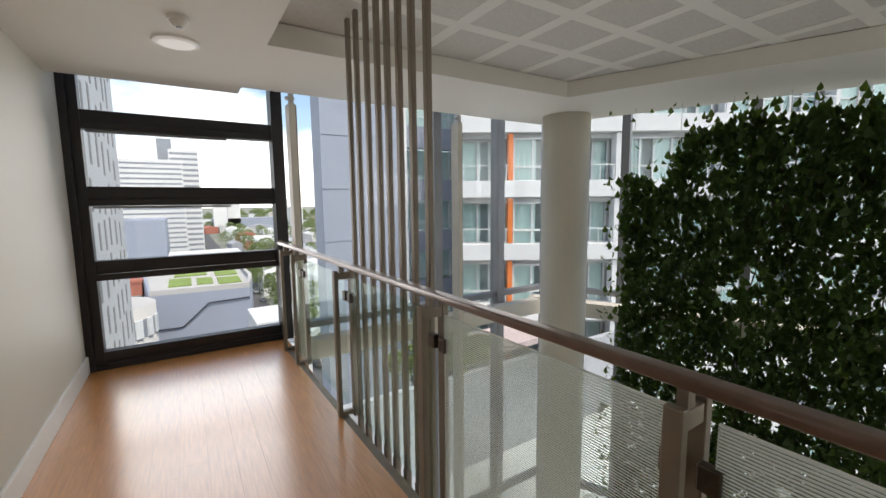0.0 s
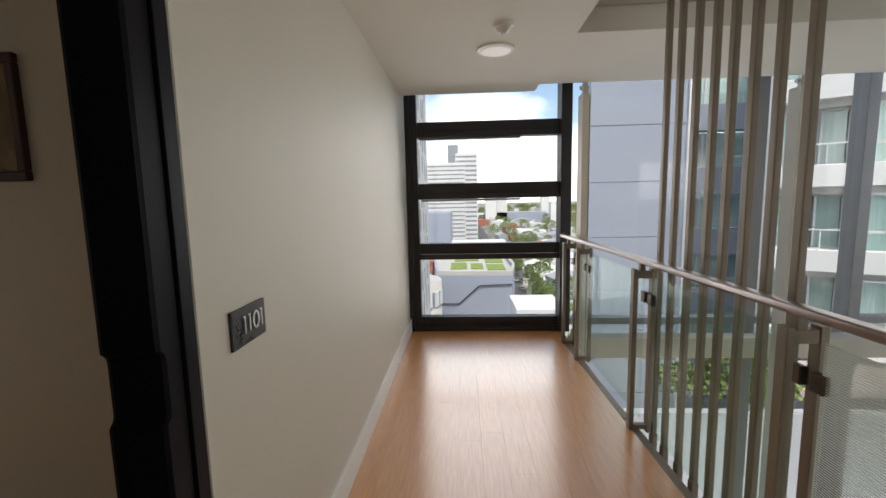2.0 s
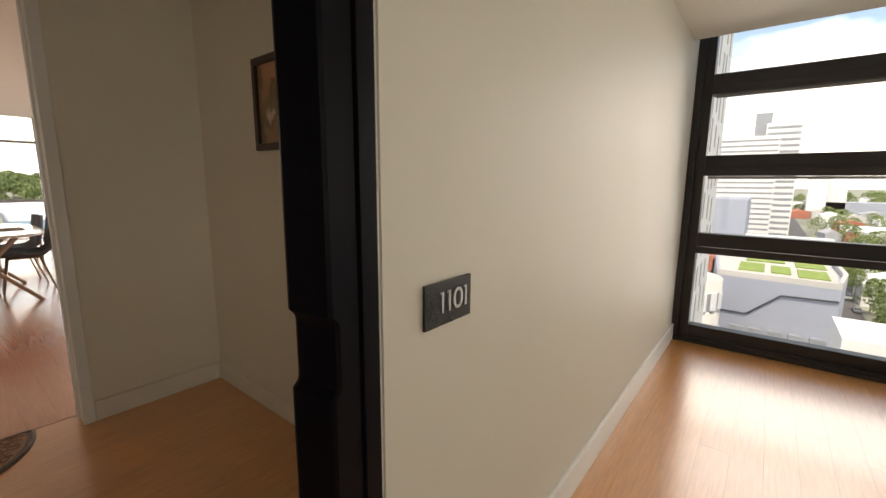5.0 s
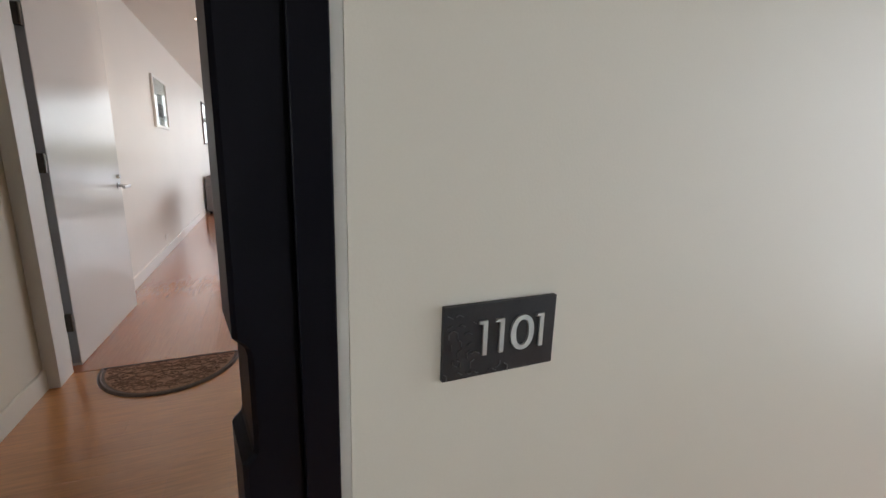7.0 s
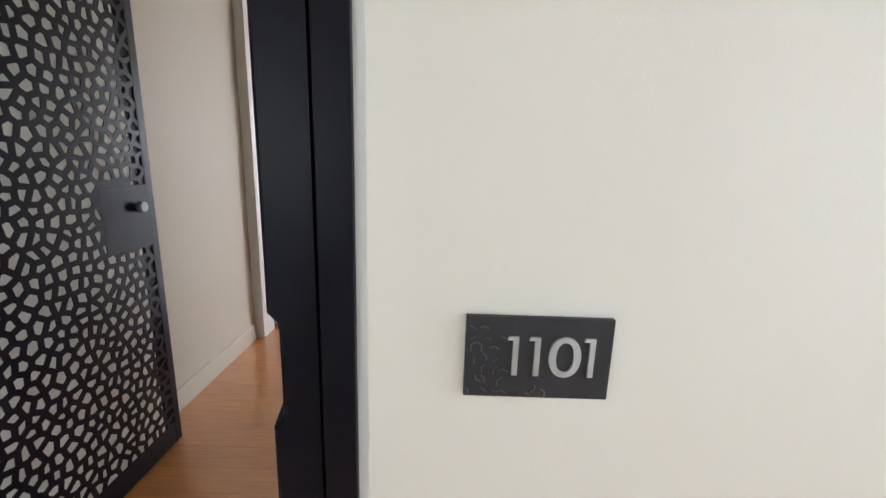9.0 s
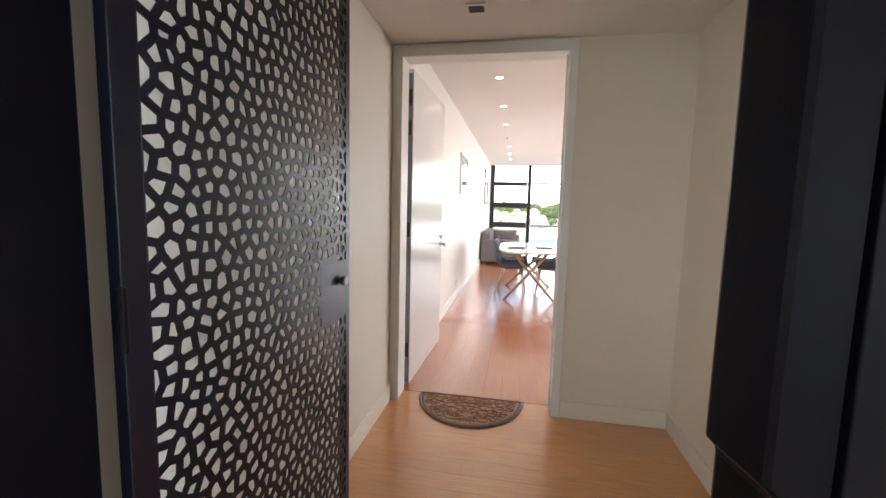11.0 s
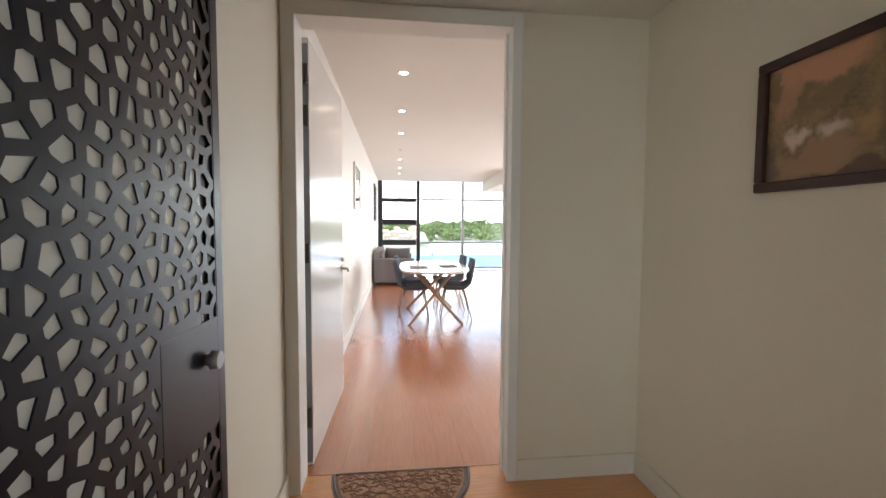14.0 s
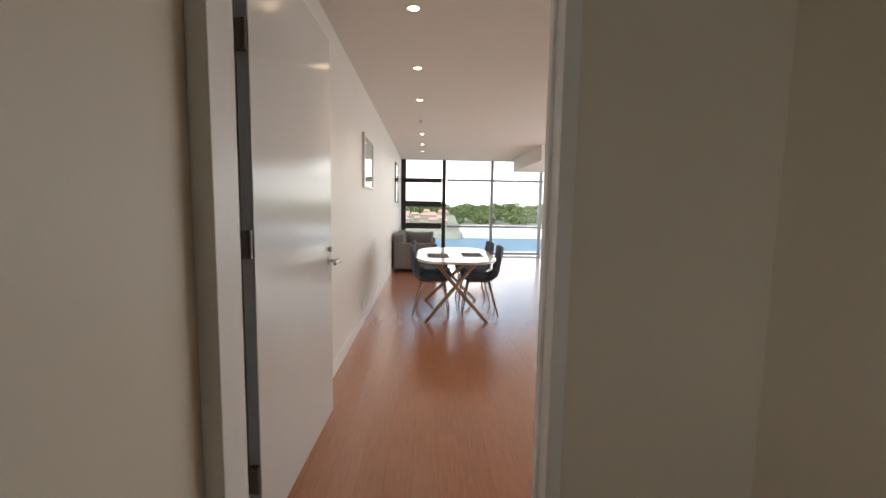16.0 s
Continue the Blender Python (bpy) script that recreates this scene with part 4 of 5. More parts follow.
leaf_material()
IV0 = Vector((4.80, 2.66, 0))
LEAF = [(0, 0, 0), (-0.34, 0.06, 0.05), (-0.52, 0.36, 0.10), (-0.30, 0.66, 0.02), (0, 1.0, -0.12), (0.30, 0.66, 0.02), (0.52, 0.36, 0.10), (0.34, 0.06, 0.05), (0, 0.45, -0.03)]
LFACE = [(0, 8, 1), (1, 8, 2), (2, 8, 3), (3, 8, 4), (4, 8, 5), (5, 8, 6), (6, 8, 7), (7, 8, 0)]


def ivy():
    rng = random.Random(21)
    t = holder("ivy_screen", (IV0.x, IV0.y, CEIL), "dense ivy climbing a wire screen in the atrium", "climbing plant")
    b = bmesh.new()
    for k in range(10):
        p = IV0 + ALONG * (0.1 + k * 0.42)
        cy(b, (p.x, p.y, -3.6), (p.x, p.y, CEIL), 0.003, n=5)
    for k in range(11):
        p, q = IV0 + ALONG * 0.05, IV0 + ALONG * 4.1
        z = 2.0 - k * 0.5
        cy(b, (p.x, p.y, z), (q.x, q.y, z), 0.003, n=5)
    part("wire_screen", b, M_STEEL, t)
    b = bmesh.new()
    for k in range(46):
        s, z = rng.uniform(0.05, 4.0), -3.5
        o = rng.uniform(-0.05, 0.05)
        while z < (1.05 if s < 0.6 else 1.6) + 0.3 * rng.random():
            s2, z2 = min(4.05, max(0.02, s + rng.uniform(-0.14, 0.14))), z + rng.uniform(0.25, 0.4)
            p, q = IV0 + ALONG * s + OUTW * o, IV0 + ALONG * s2 + OUTW * o
            cy(b, (p.x, p.y, z), (q.x, q.y, z2), 0.006, 0.005, 5)
            s, z = s2, z2
    tagged(part("stem_mass", b, M_STEM, t), kind="stuff")
    base = np.array(LEAF) * (0.74, 1.08, 1.0)
    verts, faces, singles = [], [], 0
    shared = bpy.data.meshes.new("leaf")
    shared.from_pydata([tuple(v) for v in base], [], LFACE)
    shared.materials.append(M_LEAF)
    for poly in shared.polygons:
        poly.use_smooth = True
    inv = t.matrix_world.inverted()
    n = 0
    while n < 60000:
        s, z = rng.uniform(-0.16, 4.2), rng.uniform(-3.4, 2.34)
        top = 2.10 + 0.13 * noise.noise((s * 2.1, 3.3, 0)) + 0.09 * noise.noise((s * 8.0, 1.3, 0))
        if s < 0.62:
            top = 1.58 + 0.08 * noise.noise((s * 9.0, 5.3, 0)) + max(0.0, s - 0.40) * 2.3
        left = 0.04 + 0.07 * noise.noise((z * 3.1, 9.1, 0))
        if s < left and rng.random() > 0.07:
            continue
        if z > top and rng.random() > (0.10 if z < top + 0.16 else 0.012):
            continue
        gap = 0.55 * noise.noise((s * 2.4, z * 2.4, 7.7)) + 0.6 * noise.noise((s * 7.5, z * 7.5, 2.1))
        if gap > 0.37 and rng.random() > 0.06:
            continue
        if gap > 0.25 and rng.random() > 0.5:
            continue
        n += 1
        bulge = max(0.0, noise.noise((s * 2.6, z * 2.0, 4.4)) + 0.25)
        off = (0.0 if n % 2 else -0.24 * bulge) + rng.gauss(-0.02, 0.05)
        p = IV0 + ALONG * s + OUTW * off
        size = rng.uniform(0.040, 0.090)
        yaw = math.degrees(math.atan2(-OUTW.y, -OUTW.x)) + 90 + rng.gauss(0, 38)
        m = Matrix.Translation((p.x, p.y, z)) @ pose(0, 0, 0, 0, 0, yaw) @ pose(0, 0, 0, 90 + 90 + rng.gauss(-62, 30), 0, rng.gauss(0, 35)) @ Matrix.Scale(size, 4)
        if off < -0.09 and -0.1 < z < 2.2 and s < 2.4 and singles < 290:
            singles += 1
            o = new("leaf", shared)
            o.parent = t
            o.matrix_parent_inverse = inv
            o.matrix_basis = m
            continue
        a = np.array(m)
        k = len(verts)
        verts.extend(map(tuple, base @ a[:3, :3].T + a[:3, 3]))
        faces.extend(tuple(i + k for i in f) for f in LFACE)
    me = bpy.data.meshes.new("foliage")
    me.from_pydata(verts, [], faces)
    me.materials.append(M_LEAF)
    for poly in me.polygons:
        poly.use_smooth = True
    o = new("foliage", me)
    o.parent = t
    o.matrix_parent_inverse = inv
    tagged(o, "thick mass of dark green ivy leaves", kind="stuff")


ivy()


# ---- living room ----
for lx in (-3.909, -5.108, -6.286, -8.681, -9.897, -11.011):
    t = holder("downlight", (lx, 0.272, LIVC), "small recessed ceiling downlight, lit warm white", "downlight", "row of ceiling downlights")
    b = bmesh.new()
    bmesh.ops.create_cone(b, cap_ends=False, segments=28, radius1=0.048, radius2=0.04, depth=0.008, matrix=pose(lx, 0.272, LIVC - 0.004))
    part("rim", b, M_STEEL, t)
    part("lamp", rod((lx, 0.272, LIVC - 0.003), (lx, 0.272, LIVC + 0.002), 0.036, n=24), M_DOWN, t, "glowing lamp face")
t = holder("sprinkler", (-7.524, 0.27, LIVC), "small steel ceiling sprinkler head", "sprinkler")
part("rosette", rod((-7.524, 0.27, LIVC - 0.006), (-7.524, 0.27, LIVC), 0.03, n=20), M_STEEL, t)
part("head", rod((-7.524, 0.27, LIVC - 0.03), (-7.524, 0.27, LIVC - 0.006), 0.01, n=12), M_STEEL, t)


def wall_picture(x0, x1, z0, z1, tone, label):
    y = -0.349
    t = holder("framed_print", ((x0 + x1) / 2, y, z0), label, "picture")
    f = 0.035
    for a in ((x0, x1, z0, z0 + f), (x0, x1, z1 - f, z1), (x0, x0 + f, z0 + f, z1 - f), (x1 - f, x1, z0 + f, z1 - f)):
        part("frame", one(a[0], a[1], y, y + 0.028, a[2], a[3], bevel=0.003), tone, t)
    part("print", one(x0 + 0.03, x1 - 0.03, y + 0.004, y + 0.008, z0 + 0.03, z1 - 0.03), M_WHITE, t)
    m = mat("print_ink", (0.25, 0.24, 0.26), 0.5, var=0.5, scale=6)
    part("print_motif", one(x0 + 0.16, x1 - 0.16, y + 0.009, y + 0.010, z0 + 0.14, z0 + 0.30), m, t)
    part("picture_glass", one(x0 + 0.03, x1 - 0.03, y + 0.014, y + 0.017, z0 + 0.03, z1 - 0.03), M_GLASS, t)


wall_picture(-6.44, -5.66, 1.555, 2.165, M_TRIM, "white framed print under glass on the wall")
wall_picture(-11.1, -10.3, 1.45, 2.35, M_FRAME, "tall dark-framed print near the glazing")
t = holder("power_outlet", (-5.615, -0.35, 0.224), "white double power outlet low on the wall", "power outlet")
part("plate", one(-5.672, -5.558, -0.35, -0.342, 0.187, 0.261, bevel=0.002), M_PLASTIC, t)
for x in (-5.64, -5.59):
    part("switch", one(x - 0.006, x + 0.006, -0.342, -0.339, 0.235, 0.252), M_WHITE, t)


def sofa():
    t = holder("sofa", (-10.4, 0.1, 0), "grey fabric sofa along the living room wall", "sofa")
    x0, x1, y0, y1 = -11.5, -9.45, -0.31, 0.60
    part("seat_base", one(x0 + 0.2, x1 - 0.16, y0 + 0.2, y1, 0.07, 0.30, bevel=0.02), M_SOFA, t)
    for a, c in ((x0, x0 + 0.2), (x1 - 0.17, x1)):
        part("arm", one(a, c, y0, y1, 0.05, 0.60, bevel=0.03), M_SOFA, t)
    part("backrest", one(x0 + 0.2, x1 - 0.17, y0, y0 + 0.2, 0.07, 0.78, bevel=0.04), M_SOFA, t)
    part("back_corner", one(x1 - 0.16, x1 - 0.02, y0, y0 + 0.14, 0.58, 0.77, bevel=0.03), M_SOFA, t)
    for k in range(2):
        a = x0 + 0.22 + k * 0.81
        part("seat_cushion", one(a, a + 0.79, y0 + 0.2, y1 + 0.01, 0.30, 0.44, bevel=0.04), M_SOFA, t)
    for x in (x0 + 0.08, x1 - 0.08):
        for y in (y0 + 0.07, y1 - 0.07):
            part("foot", rod((x, y, 0.0), (x, y, 0.07), 0.022, 0.026), M_BLACK, t)


def cushion(at, ry, rz, label, w=0.5, h=0.36):
    b = bmesh.new()
    n = 12
    g = [[[None] * (n + 1) for _ in range(n + 1)] for _ in range(2)]
    m = pose(*at, 0, ry, rz)
    for s in range(2):
        for i in range(n + 1):
            for j in range(n + 1):
                u, v = i / n * 2 - 1, j / n * 2 - 1
                edge = max(abs(u), abs(v))
                th = 0.075 * (1 - u * u) ** 0.5 * (1 - v * v) ** 0.5 if edge < 1 else 0
                k = 1 - 0.10 * (1 - max(abs(u * u), 0)) * (abs(v) ** 6) - 0.0
                if edge == 1 and s == 1:
                    g[1][i][j] = g[0][i][j]
                    continue
                g[s][i][j] = b.verts.new(m @ Vector((u * w / 2 * (1 - 0.08 * (1 - v * v) * (abs(u) ** 4)), (th if s else -th), v * h / 2 * k)))
        for i in range(n):
            for j in range(n):
                q = [g[s][i][j], g[s][i + 1][j], g[s][i + 1][j + 1], g[s][i][j + 1]]
                b.faces.new(q if s == 0 else q[::-1])
    thing("cushion", b, M_CUSH, label, "cushion", "cushions on the sofa", smooth=True)


sofa()
cushion((-9.72, 0.24, 0.66), 0, 84, "plump grey cushion leaning on the sofa arm", 0.58, 0.36)
cushion((-10.9, -0.02, 0.60), 0, 4, "plump grey cushion against the sofa back", 0.5, 0.36)


def dining_table():
    cx, cyc = -6.22, 0.735
    t = holder("dining_table", (cx, cyc, 0), "white stone dining table on crossed timber legs", "dining table")
    a, c, n = 0.86, 0.49, 64
    pts = [(cx + a * math.copysign(abs(math.cos(k)) ** 0.62, math.cos(k)), cyc + c * math.copysign(abs(math.sin(k)) ** 0.62, math.sin(k))) for k in (i * math.tau / n for i in range(n))]
    b = prism(pts, 0.725, 0.752)
    bmesh.ops.bevel(b, geom=[e for e in b.edges if abs(e.verts[0].co.z - e.verts[1].co.z) < 1e-5], offset=0.006, segments=2, affect="EDGES")
    part("tabletop", b, M_TTOP, t)
    for fx, tx in ((-5.66, -5.98), (-6.85, -6.48)):
        for s in (-1, 1):
            part("leg", rod((fx, cyc + s * 0.365, 0.0), (tx, cyc - s * 0.30, 0.725), 0.019, 0.026, 14), M_TLEG, t, smooth=True)
        part("cross_rail", rod((tx, cyc - 0.3, 0.712), (tx, cyc + 0.3, 0.712), 0.016), M_TLEG, t)
    part("spine", rod((-5.98, cyc, 0.71), (-6.48, cyc, 0.71), 0.014), M_TLEG, t)
    for x, y in ((-5.98, 0.52), (-6.12, 0.95)):
        p = holder("placemat", (x, y, 0.752), "woven grey-brown placemat on the table", "placemat", "placemats on the table")
        part("weave", one(x - 0.20, x + 0.20, y - 0.13, y + 0.13, 0.752, 0.756, bevel=0.001), M_PMAT, p)
        for k in range(5):
            part("stripe", one(x - 0.20, x + 0.20, y - 0.11 + k * 0.05, y - 0.09 + k * 0.05, 0.756, 0.7568), M_CUSH, p)


def chair(x, y, rz):
    """A padded shell chair; its back is towards -y before it is turned."""
    t = holder("dining_chair", (0, 0, 0), "slate upholstered shell chair on slim metal legs", "chair", "chairs round the table")
    b = bmesh.new()
    prof = [(0.235, 0.455), (0.20, 0.468), (0.10, 0.452), (-0.05, 0.442), (-0.14, 0.452), (-0.195, 0.49), (-0.225, 0.56), (-0.245, 0.66), (-0.262, 0.76), (-0.272, 0.84), (-0.275, 0.862)]
    rows = []
    m = 11
    for side in (0, 1):
        grid = []
        for i, (py, pz) in enumerate(prof):
            k = i / (len(prof) - 1)
            w = 0.225 - 0.03 * max(0, (k - 0.75) / 0.25) ** 2 - (0.03 if i == 0 else 0)
            row = []
            for j in range(m):
                u = j / (m - 1) * 2 - 1
                lift = 0.045 * abs(u) ** 3
                yy, zz = py + (lift * 0.9 if k > 0.5 else 0), pz + (lift if k < 0.6 else 0)
                if side:
                    yy, zz = yy - (0.028 if k > 0.45 else 0.006), zz - (0.032 if k < 0.5 else 0.01)
                row.append(b.verts.new((u * w, yy, zz)))
            grid.append(row)
        rows.append(grid)
    for side in (0, 1):
        for i in range(len(prof) - 1):
            for j in range(m - 1):
                q = [rows[side][i][j], rows[side][i][j + 1], rows[side][i + 1][j + 1], rows[side][i + 1][j]]
                b.faces.new(q if not side else q[::-1])
    for i in range(len(prof) - 1):
        for j in (0, m - 1):
            b.faces.new((rows[0][i][j], rows[0][i + 1][j], rows[1][i + 1][j], rows[1][i][j]))
    for i in (0, len(prof) - 1):
        for j in range(m - 1):
            b.faces.new((rows[0][i][j], rows[0][i][j + 1], rows[1][i][j + 1], rows[1][i][j]))
    bmesh.ops.recalc_face_normals(b, faces=b.faces[:])
    part("shell_seat", b, M_CHAIR, t, smooth=True)
    part("seat_pad", one(-0.19, 0.19, -0.12, 0.20, 0.446, 0.474, bevel=0.012), M_CHAIR, t)
    for sx in (-1, 1):
        for y0, y1 in ((0.14, 0.215), (-0.12, -0.235)):
            part("leg", rod((sx * 0.215, y1, 0.0), (sx * 0.15, y0, 0.43), 0.008, 0.012, 10), M_CHLEG, t, smooth=True)
    part("under_frame", one(-0.16, 0.16, -0.13, 0.15, 0.415, 0.430, bevel=0.003), M_CHLEG, t)
    t.matrix_basis = pose(x, y, 0, 0, 0, rz)
    return t


dining_table()
first = chair(-6.16, 0.46, -4)
copy_thing(first, pose(-6.80, 0.47, 0, 0, 0, 3))
copy_thing(first, pose(-6.18, 1.06, 0, 0, 0, 176))
copy_thing(first, pose(-6.82, 1.04, 0, 0, 0, 182))

t = holder("coffee_table", (-9.2, 1.30, 0), "low white coffee table near the glazing", "coffee table")
part("top", one(-9.55, -8.85, 0.98, 1.62, 0.38, 0.42, bevel=0.006), M_WHITE, t)
for x in (-9.48, -8.92):
    for y in (1.05, 1.55):
        part("leg", rod((x, y, 0), (x, y, 0.38), 0.018), M_TLEG, t)


# ---- outside ----
def town_block(name, x0, x1, y0, y1, z0, z1, material, label):
    t = holder(name, ((x0 + x1) / 2, (y0 + y1) / 2, z0), label, "building")
    part("wall", one(x0, x1, y0, y1, z0, z1), material, t)
    return t


GZ = -34.0
b = bmesh.new()
bmesh.ops.create_grid(b, x_segments=8, y_segments=8, size=4500, matrix=pose(0, 0, GZ))
structure("ground", b, M_GROUND, "suburban ground stretching to the horizon", "ground")
structure("road", one(11.0, 24.0, 40, 900, GZ + 0.02, GZ + 0.06), M_ASPH, "long straight asphalt street", "road")
structure("road_cross", one(-400, 400, 36, 47, GZ + 0.02, GZ + 0.05), M_ASPH, "asphalt cross street", "road")

# neighbouring patterned wall
t = holder("patterned_wall", (-0.9, 9, GZ), "pale neighbouring wall with narrow slots", "building")
part("wall", one(-1.6, -0.55, 4.9, 13.2, GZ, 14), M_WHITEB, t)
rng = random.Random(8)
# slots are thin grey boxes on the face; their shade is only colour
for row in range(27):
    for c in range(11):
        y, z = 5.15 + c * 0.70 + (row % 2) * 0.35 + rng.uniform(-0.1, 0.1), -12 + row * 0.78 + rng.uniform(-0.1, 0.1)
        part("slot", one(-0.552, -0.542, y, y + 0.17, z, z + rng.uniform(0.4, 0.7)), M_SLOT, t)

# blue-grey panelled block
t = holder("grey_block", (8.7, 22, GZ), "blue-grey panelled apartment block", "building")
part("wall", one(6.55, 10.9, 20.05, 21.6, GZ, 9), M_GREYW, t)
for k in range(-13, 3):
    z = 2.04 + 2.6 * k
    part("panel", one(6.52, 10.9, 20.0, 20.05, z + 0.02, z + 2.58, bevel=0.01), M_GREYW, t)
part("corner_strip", one(10.9, 11.1, 19.9, 20.4, GZ, 9), M_WHITEB, t)
for k in range(-6, 3):
    z = -0.70 + 3.06 * k
    part("band", one(11.1, 16.5, 21.4, 22.2, z - 0.9, z + 0.35), M_GREYW, t)
    part("window", one(11.1, 16.5, 21.9, 21.95, z + 0.35, z + 2.16), M_GLASS_OUT, t)
    for x in (11.4, 12.6, 13.8, 15.0):
        part("window_frame", one(x, x + 0.07, 21.8, 21.9, z + 0.35, z + 2.16), M_WHITEB, t)
    part("curtain", one(11.2, 16.4, 22.4, 22.45, z + 0.35, z + 2.16), M_CURT, t)
    part("rail", one(11.1, 16.4, 21.35, 21.41, z + 0.85, z + 0.92), M_WHITEB, t)

# white apartment building with bands and balconies
WB = pose(12.2, 16.4, 0, 0, 0, math.degrees(math.atan2(-0.53, 0.85)))
wb = holder("apartment_building", (12.2, 16.4, GZ), "white banded apartment building with glazed balconies", "building")


def wbox(*a, **k):
    return one(*a, m=WB, **k)


LEN = 26.0
# set-back wall and lintels take the greyer white that paints their shade
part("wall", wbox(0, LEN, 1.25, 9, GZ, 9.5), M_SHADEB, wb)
part("side_wall", wbox(-0.15, 0.0, -0.05, 9, GZ, 9.5), M_WHITEB, wb)
for k in range(-4, 3):
    z = -0.70 + 3.06 * k
    part("floor_band", wbox(0, LEN, -0.12, 1.25, z - 0.80, z, bevel=0.02), M_WHITEB, wb)
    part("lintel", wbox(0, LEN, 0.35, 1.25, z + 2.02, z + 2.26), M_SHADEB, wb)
    s = 0.0
    kk = 0
    while s < LEN - 2.4:
        w = 2.25 if kk % 2 == 0 else 2.55
        deep = 0.85 if kk % 2 == 0 else 0.12
        part("pane", wbox(s + 0.05, s + w - 0.05, deep + 0.10, deep + 0.12, z, z + 2.02), M_GLASS_OUT, wb)
        for u in (0.02, w * 0.36, w * 0.62, w - 0.09):
            part("window_frame", wbox(s + u, s + u + 0.075, deep, deep + 0.09, z, z + 2.02), M_WHITEB, wb)
        part("window_frame", wbox(s + 0.05, s + w, deep, deep + 0.085, z + 1.95, z + 2.02), M_WHITEB, wb)
        part("curtain", wbox(s + 0.1, s + w * 0.45, deep + 0.2, deep + 0.23, z, z + 2.0), M_CURT, wb)
        part("curtain", wbox(s + w * 0.66, s + w - 0.1, deep + 0.2, deep + 0.23, z, z + 2.0), M_CURT, wb)
        if kk % 2 == 0:
            part("balcony_rail", wbox(s, s + w, -0.06, -0.01, z + 0.70, z + 0.75), M_WHITEB, wb)
            for u in (0.05, 0.8, 1.5, w - 0.1):
                part("baluster", wbox(s + u, s + u + 0.04, -0.055, -0.015, z, z + 0.70), M_WHITEB, wb)
            part("divider_panel", wbox(s + w + 0.02, s + w + 0.24, -0.02, 0.6, z + 0.02, z + 2.22), M_ORANGE if kk % 8 == 0 else M_WHITEB, wb)
            s += w + 0.26
        else:
            part("transom", wbox(s + 0.05, s + w, deep - 0.01, deep + 0.085, z + 0.62, z + 0.70), M_WHITEB, wb)
            s += w + 0.1
        kk += 1

# lower terrace behind the glazing
structure("terrace", one(2, 24, 8, 15, GZ, -9.0), M_WHITEB, "pale terrace roof below the glazing", "terrace")
structure("terrace_wall", one(2, 22, 12.2, 12.5, -9.0, -5.2), M_ROOFG, "dark grey terrace wall", "wall")
structure("terrace_roof", one(10.6, 17.0, 12.8, 15.2, -5.0, -4.75), M_CANOPY, "flat dusty pink canopy over the terrace", "roof")
structure("terrace_parapet", one(2, 24, 8.0, 8.25, -9.0, -8.2), M_WHITEB, "pale parapet along the terrace", "wall")


def tree_mass(name, spots, material, label, seed, leaf=0.5, per=70):
    rng = random.Random(seed)
    verts, faces = [], []
    for x, y, z, r, h in spots:
        for k in range(per):
            a, e = rng.uniform(0, math.tau), rng.uniform(-0.3, 1.0)
            d = r * (1 - max(0, e) ** 2) ** 0.5 * rng.uniform(0.45, 1.05)
            c = Vector((x + d * math.cos(a), y + d * math.sin(a), z + h * (0.5 + 0.5 * e)))
            m = Matrix.Translation(c) @ Euler((rng.uniform(0, 6), rng.uniform(0, 6), rng.uniform(0, 6))).to_matrix().to_4x4()
            s = r * leaf * rng.uniform(0.5, 1.0)
            i = len(verts)
            verts.extend(tuple(m @ Vector(v)) for v in ((-s, -s * 0.6, 0), (s * 0.7, -s, s * 0.3), (s, s * 0.8, 0), (-s * 0.6, s, -s * 0.2)))
            faces.append((i, i + 1, i + 2, i + 3))
        i = len(verts)
        for u in range(5):
            verts.append((x + 0.06 * r * math.cos(u * 1.257), y + 0.06 * r * math.sin(u * 1.257), z - h * 0.15))
        verts.append((x, y, z + h * 0.7))
        faces.extend((i + u, i + (u + 1) % 5, i + 5) for u in range(5))
    me = bpy.data.meshes.new(name)
    me.from_pydata(verts, [], faces)
    me.materials.append(material)
    return tagged(new(name, me), label, "trees", kind="stuff")


rng = random.Random(5)
near = []
for k in range(26):
    near.append((rng.uniform(8.0, 10.6) + (15.5 if k % 2 else 0), 52 + k * 7 + rng.uniform(-2, 2), GZ + 2, rng.uniform(2.2, 3.6), rng.uniform(6, 9)))
tree_mass("street_trees", near, M_TREE, "leafy street trees seen from above", 6, 0.06, 2200)
far = []
for k in range(520):
    y = 110 + 1500 * rng.random() ** 1.6
    x = rng.uniform(-0.4, 0.75) * y
    if 9 < x < 25:
        continue
    far.append((x, y, GZ, rng.uniform(3, 6) * (1 + y / 900), rng.uniform(7, 11) * (1 + y / 1500)))
tree_mass("far_trees", far, M_TREE, "distant suburban trees", 7, 0.075, 420)
hill = []
for k in range(620):
    x = -rng.uniform(900, 1300)
    y = rng.uniform(-700, 700)
    hill.append((x, y, GZ - 8 + (-x - 900) * 0.085, rng.uniform(14, 24), rng.uniform(18, 30)))
tree_mass("wooded_hill", hill, M_TREE, "wooded hill across the water", 9, 0.12, 220)
rng2 = random.Random(77)
tree_mass("terrace_shrubs", [(7.2 + k * 0.55, 13.2 + rng2.uniform(-0.4, 0.4), -5.3, rng2.uniform(0.45, 0.75), rng2.uniform(0.9, 1.6)) for k in range(8)], M_TREE, "leafy shrubs in the terrace planter", 13, 0.14, 320)
